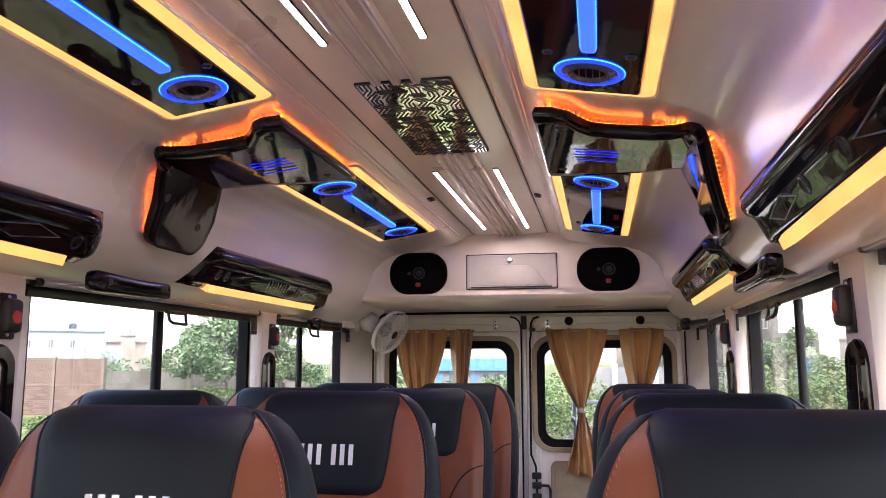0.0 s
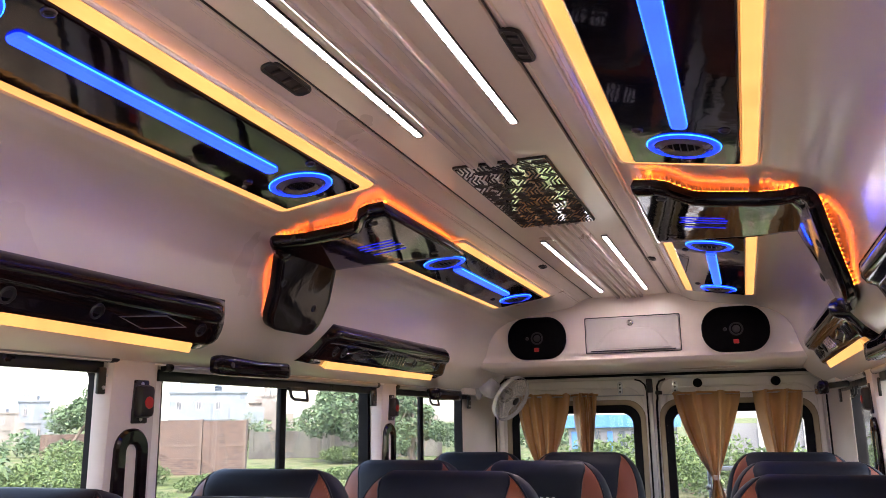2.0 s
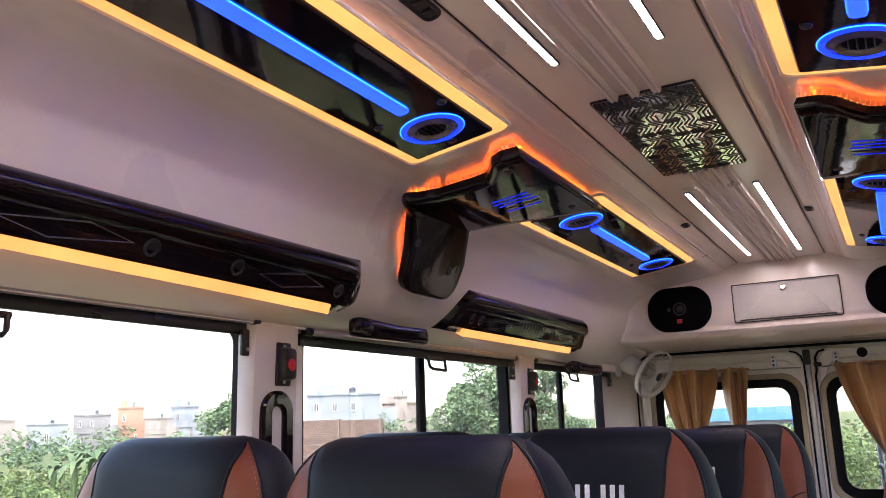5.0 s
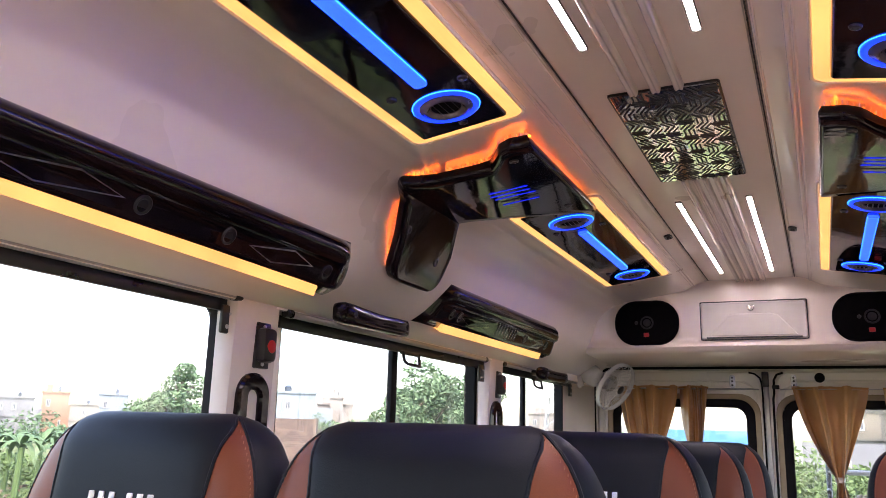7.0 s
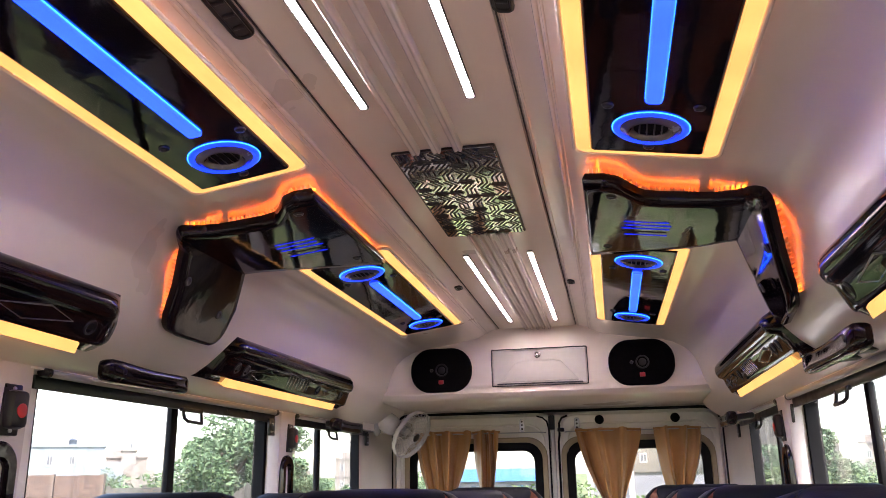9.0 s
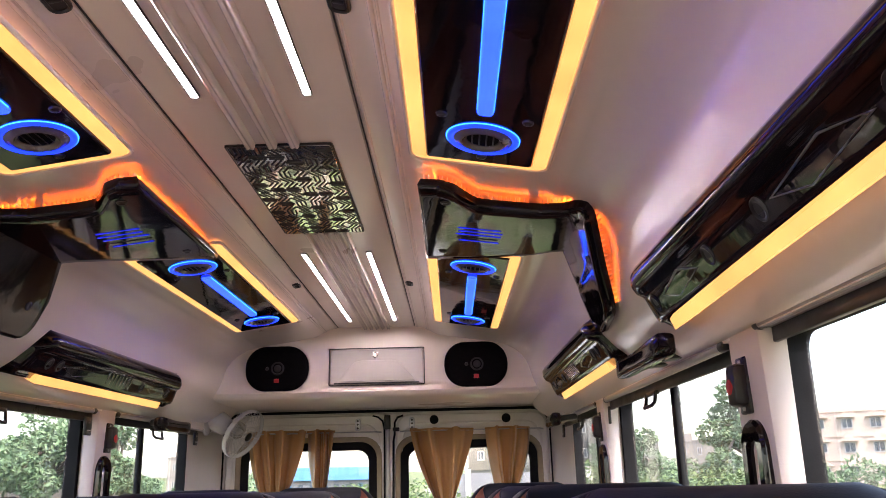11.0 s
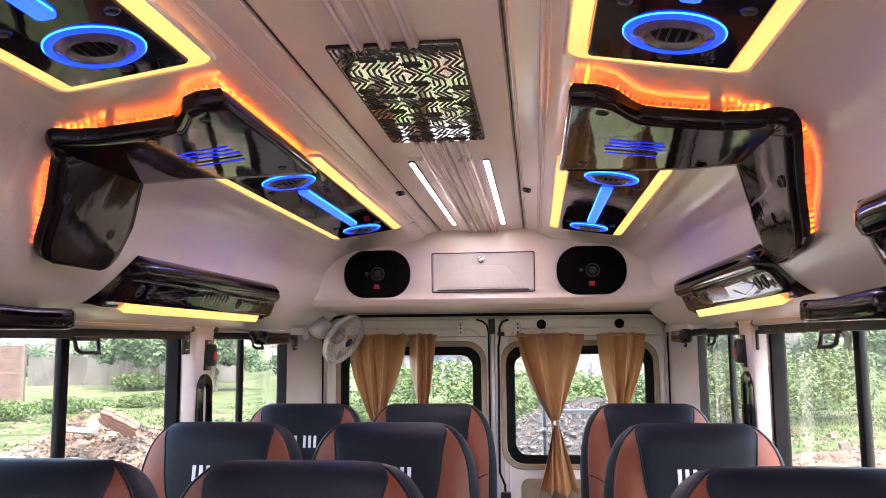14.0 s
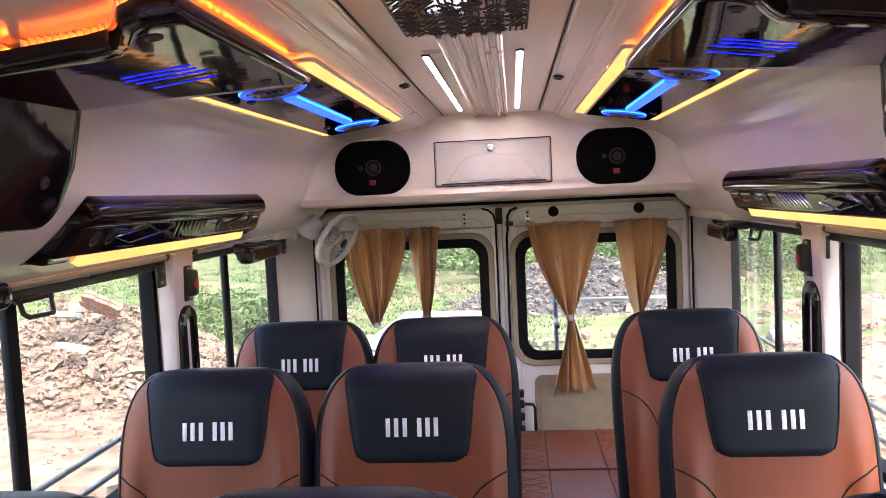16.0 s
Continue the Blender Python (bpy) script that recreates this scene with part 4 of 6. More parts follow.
def build_pillar_trim(s, y0, y1):
    d = SHIFT[s] * 0.8
    y0, y1 = y0 + d, y1 + d
    g = Geo()
    rows = []
    for z, x in ((0.60, 0.905), (1.0, 0.897), (1.30, 0.889), (1.425, 0.884)):
        rows.append([(s * (WX + 0.002), y0, z), (s * (x + 0.012), y0 + 0.002, z), (s * (x + 0.002), y0 + 0.010, z), (s * x, y0 + 0.03, z), (s * x, y1 - 0.03, z), (s * (x + 0.002), y1 - 0.010, z), (s * (x + 0.012), y1 - 0.002, z), (s * (WX + 0.002), y1, z)])
    g.grid(rows)
    setting("trim", g, TRIM, "grey plastic pillar cover between two side windows")
    yc = (y0 + y1) / 2
    # escape hammer holder
    h = thing("hammer_holder", (s * 0.888, yc + 0.02, 1.31), "black escape hammer holder with a red button on the pillar", "hammer holder", "hammer holders")
    part("case", Geo().rbox((0.034, 0.048, 0.078), 0.012, pose(s * 0.876, yc + 0.020, 1.325)), SATIN, h)
    part("flange", Geo().rbox((0.010, 0.052, 0.104), 0.004, pose(s * 0.888, yc + 0.020, 1.325)), SATIN, h)
    part("button", Geo().lathe([(0.0, 0.003), (0.011, 0.0025), (0.0145, 0.001), (0.015, -0.004)], basis((s * 0.859, yc + 0.020, 1.322), (0, 1, 0), (0, 0, s * -1.0)) , 20), RED, h, "red round button")
    for z in (1.283, 1.367):
        part("screw", Geo().lathe([(0.0, 0.004), (0.004, 0.003), (0.005, 0.0)], basis((s * 0.883, yc + 0.02, z), (0, 1, 0), (0, 0, -1.0 * s)), 10), STEEL, h)
    # belt slide: a long black loop on the pillar
    b = thing("belt_slide", (s * 0.893, yc, 0.85), "black oval seat belt slide on the pillar", "belt slide", "belt slides")
    m = basis((s * 0.894, yc, 0), (0, 1, 0), (0, 0, 1)) if s < 0 else basis((s * 0.894, yc, 0), (0, -1, 0), (0, 0, 1))
    o, i = rrect(-0.054, 0.054, 0.80, 1.262, 0.05, 7), rrect(-0.020, 0.020, 0.83, 1.225, 0.018, 7)
    part("loop", Geo().ring(o, i, 0.016, m, 0.006), PIANO, b)
    part("insert", Geo().prism(inset(i, -0.002), 0.004, m), TRIM, b)


def build_rail(s, y0, y1, latch):
    d = SHIFT[s] * 0.8
    y0, y1 = y0 + d, y1 + d
    t = thing("curtain_rail", (s * 0.896, (y0 + y1) / 2, 1.405), "grey metal curtain rail over the side window with black brackets", "curtain rail", "side window rails")
    zr = 1.423 if y1 < 1.6 else 1.412
    part("rail", Geo().tube([(s * 0.892, y0, zr), (s * 0.892, y1, zr)], 0.0095, 12), GREY_TUBE, t)
    part("valance", Geo().rbox((0.012, y1 - y0 + 0.03, 0.030), 0.003, pose(s * 0.915, (y0 + y1) / 2 + 0.015, zr - 0.019)), SATIN, t, "black channel behind the rail")
    for y, k in ((y0, -1), (y1, 1)):
        part("end_cap", Geo().lathe([(0.0, 0.008), (0.010, 0.006), (0.0115, 0.0), (0.0115, -0.02)], basis((s * 0.892, y, zr), (1, 0, 0), (0, 0, -1.0 * k)), 14), SATIN, t)
    yb = y1 + (0.045 if s > 0 else -0.012)
    br = part("bracket", Geo().rbox((0.010, 0.050, 0.062), 0.004, pose(s * 0.905, yb, zr - 0.052)), SATIN, t, "black screwed bracket")
    for dy, dz in ((-0.01, -0.016), (0.01, -0.016), (0.0, 0.012)):
        part("screw", Geo().lathe([(0.0, 0.004), (0.004, 0.003), (0.005, 0.0)], basis((s * 0.8995, yb + dy, zr - 0.052 + dz), (0, 1, 0), (0, 0, -1.0 * s)), 10), STEEL, br)
    l = thing("window_latch", (s * 0.905, latch + d, 1.36), "black loop handle of the sliding window", "window latch", "window latches")
    yc = latch + d
    part("loop", Geo().tube([(s * 0.905, yc - 0.055, 1.382), (s * 0.90, yc - 0.05, 1.352), (s * 0.893, yc - 0.042, 1.344), (s * 0.893, yc + 0.042, 1.342), (s * 0.90, yc + 0.052, 1.352), (s * 0.905, yc + 0.055, 1.382)], 0.0055, 8), SATIN, l)
    part("bar", Geo().rbox((0.012, 0.125, 0.012), 0.003, pose(s * 0.907, yc, 1.378)), SATIN, l)


def build_grab_handle(s, y0, y1, zc):
    t = thing("grab_handle", (s * 0.80, (y0 + y1) / 2, zc), "gloss black grab handle under the cove", "handle", "grab handles")
    L = y1 - y0
    # along the handle: share of its length, inner face, half width, half height
    sec = [(0.0, 0.784, 0.006, 0.011), (0.012, 0.779, 0.014, 0.021), (0.04, 0.775, 0.018, 0.0255), (0.14, 0.773, 0.018, 0.026), (0.30, 0.773, 0.017, 0.0245), (0.5, 0.774, 0.0155, 0.0225),
           (0.68, 0.774, 0.0155, 0.0225), (0.80, 0.774, 0.016, 0.023), (0.93, 0.775, 0.016, 0.023), (0.985, 0.779, 0.013, 0.018), (1.0, 0.784, 0.006, 0.009)]
    bend = lambda v: math.copysign(abs(v) ** 0.5, v)
    rows = [[(s * (x + w * bend(math.cos(a))), y0 + L * u, zc - 0.003 * math.sin(math.pi * u) + h * bend(math.sin(a))) for a in (2 * math.pi * k / 24 for k in range(24))] for u, x, w, h in sec]
    part("grip", Geo().grid(rows, closed=True).cap(rows[0], True).cap(rows[-1]), PIANO, t, smooth=60)
    for y in (0.62 * L, L - 0.05):
        part("mount", Geo().rbox((0.10, 0.050, 0.026), 0.009, pose(s * 0.835, y0 + y, zc + 0.012, 0, s * -6)), SATIN, t)
    part("screw_cap", Geo().lathe([(0.0, 0.004), (0.006, 0.003), (0.008, 0.0)], basis((s * 0.7555, y0 + 0.05, zc), (0, 1, 0), (0, 0, -1.0 * s)), 12), SCREW, t)


for s in (-1, 1):
    build_pillar_trim(s, 1.435, 1.605)
    build_pillar_trim(s, 2.93, 3.085)
    build_pillar_trim(s, -0.27, -0.13)
    build_rail(s, 0.05, 1.452, 0.80)
    build_rail(s, 1.63, 2.905, 2.31)
    build_rail(s, 3.085, 4.10, 3.56)
    build_grab_handle(s, 1.65, 2.01 if s < 0 else 2.11, 1.418)
    build_grab_handle(s, 3.18 if s < 0 else 3.40, 3.55 if s < 0 else 3.70, 1.384 if s < 0 else 1.378)

# ---------------------------------------------------------------- seats (facing the camera, -y); origin on the floor under the headrest
TOP, RND = 1.150, 0.055
TAN = [(0.40, 0.905), (0.90, 0.91), (0.98, 0.925), (1.05, 0.935), (1.10, 0.942), (1.15, 0.945)]   # share of the width that is tan leather
HALF_W = [(0.40, 0.243), (0.60, 0.247), (0.80, 0.253), (0.92, 0.253), (0.98, 0.248), (1.03, 0.239), (1.07, 0.227), (1.10, 0.211), (1.125, 0.190), (1.142, 0.167), (1.150, 0.140)]


def lean(z):
    return (z - 0.95) * 0.17


def depth(z):
    d = 0.060 + 0.012 * max(0.0, min(1.0, (0.9 - z) / 0.3))
    if z > TOP - RND:
        d *= math.sqrt(max(0.0, 1 - ((z - TOP + RND) / RND) ** 2)) * 0.96 + 0.04
    return d


def front_y(x, z):
    """y of the padded front at the height z."""
    w = lerp(HALF_W, z)
    u = min(1.0, abs(x) / w)
    bol = 0.022 * math.exp(-((u - 0.76) / 0.12) ** 2) * max(0.0, min(1.0, (1.06 - z) / 0.2))
    return lean(z) - depth(z) * (1 - u ** 6) ** 0.5 - bol


def build_seat():
    seat = thing("passenger_seat", (0, 0, 0), "high-backed tan leather van seat with a black headrest panel", "seat", "passenger seats")
    zs = [0.40, 0.46, 0.54, 0.62, 0.70, 0.78, 0.84, 0.90, 0.95, 0.99, 1.03, 1.06, 1.085, 1.105, 1.120, 1.132, 1.141, 1.147, 1.150]
    nf = 34
    us = [math.sin(-math.pi / 2 + math.pi * j / nf) for j in range(nf + 1)]
    tan = lambda z: lerp(TAN, z) * lerp(HALF_W, z)
    rows = [[(u * tan(z), front_y(u * tan(z), z), z) for u in us] for z in zs if z < 1.1475]
    back = part("backrest", Geo().grid(rows), BROWN, seat, "tan leather backrest", smooth=70)
    shell = Geo()
    for s in (-1, 1):
        shell.grid([[(s * e * lerp(HALF_W, z), front_y(e * lerp(HALF_W, z), z), z) for e in [lerp(TAN, z) - 0.004 + (1.004 - lerp(TAN, z)) * q for q in (0.0, 0.3, 0.55, 0.78, 0.92, 1.0)]] for z in zs if z < 1.1475])
    br = []
    for z in zs:
        w, d = lerp(HALF_W, z), depth(z)
        r = [(w * math.copysign(abs(math.cos(a)) ** 0.45, math.cos(a)), lean(z) + (d + 0.012 + 0.03 * max(0.0, min(1.0, (1.10 - z) / 0.12))) * min(1, d / 0.05) * abs(math.sin(a)) ** 0.6, z) for a in (math.pi * k / 24 for k in range(25))]
        br.append(r)
    shell.grid(br)
    # black cap over the top
    caps = []
    for z in [q for q in zs if q > 1.1465]:
        w = lerp(HALF_W, z)
        caps.append([(u * w, front_y(u * w, z) + 0.0015, z) for u in us])
    caps.append([(p[0], lean(TOP), TOP) for p in caps[-1]])
    shell.grid(caps)
    part("back_shell", shell, NAVY, seat, "black leather sides and rear", smooth=70)
    # black headrest panel, wrapped over the top
    pw = [(0.928, 0.100), (0.934, 0.122), (0.946, 0.132), (0.98, 0.140), (1.03, 0.147), (1.06, 0.149), (1.09, 0.153), (1.11, 0.157), (1.125, 0.160), (1.135, 0.158), (1.145, 0.147), (1.15, 0.132)]
    prow = []
    for z in (0.928, 0.931, 0.938, 0.95, 0.97, 0.99, 1.02, 1.06, 1.085, 1.10, 1.11, 1.118, 1.126, 1.134, 1.141, 1.146, 1.149):
        w = min(lerp(pw, z), lerp(HALF_W, z) * 0.99)
        rise = 0.0075 * min(1.0, (z - 0.928) / 0.010) * (1 if z < 1.06 else max(0.45, 1 - (z - 1.06) / 0.1))
        prow.append([(w * u, front_y(w * u, z) - rise * (1 - abs(u) ** 14) - 0.0015, z + (0.003 if z > 1.13 else 0.0)) for u in us])
    for z in (1.146, 1.134, 1.118):
        w = lerp(HALF_W, z) * 0.93
        prow.append([(w * u, lean(z) + (depth(z) + 0.004) * (1 - abs(u) ** 6), z + 0.003) for u in us])
    pad = part("headrest_panel", Geo().grid(prow), NAVY, seat, "black leather headrest panel", smooth=70)
    # white embroidered lettering, kept as plain blocks
    for k, x in enumerate((-0.054, -0.034, -0.013, 0.022, 0.042, 0.062)):
        w = 0.0105
        y = front_y(x, 1.012) - 0.0092
        g = Geo().rbox((w, 0.003, 0.045), 0.001, pose(x, y, 1.014, -9))
        part("embroidered_bar", g, WHITE_THREAD, pad, "white embroidered bar")
    # piping and stitching along the wings
    for s in (-1, 1):
        pts = [(s * tan(z), front_y(tan(z), z) - 0.0005, z) for z in zs[2:-1]]
        part("piping", Geo().tube(pts, 0.0028, 6), NAVY, seat)
        pts = [(s * (lerp(pw, z) + 0.001), front_y(lerp(pw, z), z) - 0.001, z) for z in (0.942, 0.955, 0.97, 1.0, 1.04, 1.07, 1.09, 1.11, 1.125, 1.137, 1.144, 1.148)]
        part("seam", Geo().tube(pts, 0.0028, 6), NAVY, seat)
        th = Geo()
        for k in range(62):
            z = 0.66 + 0.475 * k / 61
            x = s * (tan(z) - 0.006)
            th.rbox((0.0014, 0.0014, 0.0046), 0.0004, pose(x, front_y(x, z) - 0.0002, z, -10), 1)
        tagged(part("stitching", th, STITCH, seat, "tan stitching", smooth=0), kind="stuff")
        # curved seam of the side bolster
        arc = []
        for k in range(12):
            a = k / 11
            x = s * (0.225 - 0.115 * math.sin(a * math.pi / 2))
            z = 0.900 - 0.16 * (1 - math.cos(a * math.pi / 2)) - 0.02 * a
            arc.append((x, front_y(x, z) - 0.001, z))
        arc += [(s * 0.108, front_y(0.108, z) - 0.001, z) for z in (0.64, 0.58, 0.52)]
        part("seam", Geo().tube(arc, 0.0020, 6), RUBBER, seat)
    low = [[(0.104 * u, front_y(0.104 * u, z) - 0.007 * (1 - abs(u) ** 10) * min(1, (0.70 - z) / 0.01 + 0.3), z) for u in us] for z in (0.70, 0.692, 0.66, 0.60, 0.54, 0.48)]
    part("centre_insert", Geo().grid(low), BROWN, seat, "tan leather insert", smooth=70)
    part("cushion", Geo().rbox((0.47, 0.50, 0.14), 0.045, pose(0, -0.31, 0.43, -3), 4), BROWN, seat, "tan leather cushion", smooth=60)
    for s in (-1, 1):
        part("side_bolster", Geo().rbox((0.075, 0.50, 0.11), 0.035, pose(s * 0.212, -0.31, 0.465, -3), 3), NAVY, seat, smooth=60)
    part("base_frame", Geo().box(-0.21, 0.21, -0.50, 0.0, 0.33, 0.37), SATIN, seat, smooth=0)
    for x in (-0.19, 0.19):
        for y in (-0.45, -0.05):
            part("leg", Geo().rbox((0.035, 0.05, 0.34), 0.006, pose(x, y, 0.17)), SATIN, seat)
    return seat


first = build_seat()
ROWS_Y = (0.96, 1.80, 2.67, 3.42)
LEFT_AISLE, LEFT_WINDOW, RIGHT = (-0.218, -0.195, -0.195, -0.185), (-0.690, -0.69, -0.700, -0.672), (0.634, 0.650, 0.650, 0.628)
for row, y in enumerate(ROWS_Y):
    for x in (LEFT_AISLE[row], LEFT_WINDOW[row], RIGHT[row]):
        high = (1.0, 0.996, 0.977, 0.975)[row] + (0.006 if row == 0 else 0.0)
        m = pose(x, y - (0.035 if x > 0 and row == 0 else 0.07 if x > 0 and row == 1 else 0.045 if row == 1 else -0.05 if row == 0 else 0.0), 0) @ Matrix.Diagonal((1, 1, high, 1))
        if row == 0 and x == LEFT_AISLE[0]:
            first.matrix_basis = m
        else:
            copy_thing(first, m)

# folded bench in the aisle at the back
bench = thing("folding_bench", (0.28, 3.8, 0.0), "folded tan leather bench with quilted edges in the aisle", "bench")
for y0, y1, z in ((3.80, 4.30, 0.47), (3.26, 3.785, 0.468)):
    for x0, x1, q in ((0.03, 0.167, 1), (0.168, 0.392, 0), (0.393, 0.53, 1)):
        cu = part("cushion", Geo().rbox((x1 - x0, y1 - y0, 0.10), 0.005, pose((x0 + x1) / 2, (y0 + y1) / 2, z - 0.05), 3), BROWN, bench, smooth=60)
        if q:
            st = Geo()
            w, l = x1 - x0 - 0.02, y1 - y0 - 0.03
            for k in range(9):
                for sg in (-1, 1):
                    yc = y0 + 0.03 + l * k / 8
                    a = Vector(((x0 + x1) / 2 - w / 2, yc, z + 0.001))
                    b = Vector(((x0 + x1) / 2 + w / 2, yc + sg * l / 8, z + 0.001))
                    if y0 + 0.01 < b.y < y1 - 0.01:
                        st.tube([a, b], 0.0018, 5)
            tagged(part("quilting", st, STITCH, cu, "quilted stitching"), kind="stuff")
part("base", Geo().box(0.05, 0.51, 3.30, 4.28, 0.0, 0.37), SATIN, bench, smooth=0)

# ---------------------------------------------------------------- outside
GZ = -0.72
GRASS = mat("grass_and_earth", (0.08, 0.112, 0.036), 0.95, var=0.65, scale=1.6, bump=0.9, bump_scale=16, second=(0.135, 0.13, 0.07), spec=0.12)
LEAF = mat("leaves", (0.098, 0.160, 0.080), 0.7, var=0.30, scale=0.9, island=0.35, spec=0.2)
LEAF_PALE = mat("pale_leaves", (0.088, 0.138, 0.045), 0.65, var=0.3, scale=0.9, island=0.45, spec=0.2)
BARK = mat("bark", (0.13, 0.10, 0.075), 0.9, var=0.3, scale=5, bump=0.6, bump_scale=40)
RUBBLE = mat("broken_brick", (0.20, 0.145, 0.10), 0.9, var=0.25, scale=5, bump=0.5, bump_scale=60, second=(0.215, 0.17, 0.13), spec=0.2)
GREY_STONE = mat("grey_rubble", (0.075, 0.068, 0.058), 0.9, var=0.3, scale=5, bump=0.5, bump_scale=60, island=0.5, spec=0.2)
PALE_WALL = mat("pale_blue_render", (0.162, 0.189, 0.211), 0.8, var=0.12, scale=0.8, second=(0.194, 0.211, 0.216))
CREAM_WALL = mat("cream_render", (0.206, 0.184, 0.162), 0.8, var=0.12, scale=0.8, second=(0.162, 0.149, 0.135))
PINK_WALL = mat("pink_render", (0.36, 0.275, 0.22), 0.8, var=0.10, scale=0.8, second=(0.39, 0.31, 0.26))
GREY_WALL = mat("grey_render", (0.144, 0.144, 0.150), 0.85, var=0.15, scale=0.8)
ORANGE_WALL = mat("orange_render", (0.243, 0.142, 0.095), 0.8, var=0.10, scale=0.8)
WEATHERED = mat("weathered_concrete", (0.11, 0.105, 0.095), 0.9, var=0.4, scale=0.7, second=(0.06, 0.062, 0.05), spec=0.2)
BLUE_SHEET = mat("blue_sheet", (0.035, 0.150, 0.370), 0.5, var=0.12, scale=2)
DARK_PANE = mat("dark_window", (0.06, 0.075, 0.09), 0.2, var=0.2, scale=3)
CONCRETE = mat("concrete", (0.315, 0.300, 0.285), 0.85, var=0.12, scale=3, bump=0.3, bump_scale=60)


def brick_material():
    m = mat("far_brickwork", (0.42, 0.22, 0.14), 0.9, var=0.2, scale=2)
    nt = m.node_tree
    b = nt.nodes["Principled BSDF"]
    t, c = nt.nodes.new("ShaderNodeTexBrick"), nt.nodes.new("ShaderNodeTexCoord")
    mp = nt.nodes.new("ShaderNodeMapping")
    mp.inputs["Rotation"].default_value = (radians(90), 0, 0)
    t.inputs["Color1"].default_value, t.inputs["Color2"].default_value, t.inputs["Mortar"].default_value = (0.112, 0.070, 0.052, 1), (0.062, 0.040, 0.032, 1), (0.125, 0.100, 0.084, 1)
    t.inputs["Scale"].default_value, t.inputs["Brick Width"].default_value, t.inputs["Row Height"].default_value, t.inputs["Mortar Size"].default_value = 1.0, 0.24, 0.08, 0.004
    nt.links.new(c.outputs["Object"], mp.inputs[0])
    nt.links.new(mp.outputs[0], t.inputs["Vector"])
    nt.links.new(t.outputs[0], b.inputs["Base Color"])
    return m


def mixed_pieces(m, colours):
    """Gives every loose piece one of several colours."""
    nt = m.node_tree
    b = nt.nodes["Principled BSDF"]
    old = b.inputs["Base Color"].links[0].from_socket
    geo, info = nt.nodes.new("ShaderNodeNewGeometry"), nt.nodes.new("ShaderNodeObjectInfo")
    add, fr, ramp, mx = (nt.nodes.new("ShaderNode" + k) for k in ("Math", "Math", "ValToRGB", "Mix"))
    fr.operation = "FRACT"
    nt.links.new(geo.outputs["Random Per Island"], add.inputs[0])
    nt.links.new(info.outputs["Random"], add.inputs[1])
    nt.links.new(add.outputs[0], fr.inputs[0])
    nt.links.new(fr.outputs[0], ramp.inputs[0])
    ramp.color_ramp.interpolation = "CONSTANT"
    while len(ramp.color_ramp.elements) < len(colours):
        ramp.color_ramp.elements.new(0.5)
    for k, (e, c) in enumerate(zip(ramp.color_ramp.elements, colours)):
        e.position, e.color = k / len(colours), (*c, 1)
    mx.data_type, mx.blend_type = "RGBA", "MULTIPLY"
    mx.inputs[0].default_value = 0.85
    nt.links.new(ramp.outputs[0], mx.inputs[6])
    nt.links.new(old, mx.inputs[7])
    gain = nt.nodes.new("ShaderNodeBrightContrast")
    gain.inputs[1].default_value = 0.03
    nt.links.new(mx.outputs[2], gain.inputs[0])
    nt.links.new(gain.outputs[0], b.inputs["Base Color"])


mixed_pieces(RUBBLE, ((0.40, 0.30, 0.21), (0.44, 0.24, 0.15), (0.47, 0.38, 0.29), (0.33, 0.24, 0.17), (0.46, 0.31, 0.21), (0.38, 0.29, 0.21), (0.52, 0.45, 0.37), (0.36, 0.27, 0.19), (0.42, 0.32, 0.23)))
mixed_pieces(GREY_STONE, ((0.34, 0.26, 0.19), (0.22, 0.18, 0.14), (0.40, 0.35, 0.28), (0.13, 0.12, 0.11), (0.40, 0.25, 0.16), (0.48, 0.46, 0.42), (0.27, 0.25, 0.22)))
BRICKWORK = brick_material()
SOIL = mat("sandy_soil", (0.145, 0.105, 0.07), 0.95, var=0.5, scale=5, bump=1.0, bump_scale=22, second=(0.19, 0.145, 0.10), spec=0.12)
CHUNK = mat("mortared_brick", (0.21, 0.082, 0.05), 0.9, var=0.25, scale=8, bump=0.5, bump_scale=60, second=(0.22, 0.12, 0.08))
PLASTER = mat("tan_plaster", (0.125, 0.090, 0.070), 0.9, var=0.15, scale=3)


def hill(x, y):
    """Height of the ground."""
    h = GZ + 0.10 * noise.noise(Vector((x * 0.2, y * 0.2, 0)))
    h += 0.04 * noise.noise(Vector((x * 1.3, y * 1.3, 5)))
    if math.hypot(x, y - 1.5) < 3.6:
        return GZ
    return h


def away(az, dist, z=None):
    """The place at an azimuth (degrees to the right of the van's rear) and a distance."""
    x, y = 0.25 + dist * math.sin(radians(az)), 0.2 + dist * math.cos(radians(az))
    return Vector((x, y, hill(x, y) if z is None else z))


g = Geo()
ticks = [-900, -400, -180, -90, -60, -40, -30, -24] + [-20 + 0.5 * i for i in range(81)] + [24, 30, 40, 60, 90, 180, 400, 900]
g.grid([[(x, y, hill(x, y)) for x in ticks] for y in ticks])
setting("ground", g, GRASS, "rough grass and bare earth round the parked van")


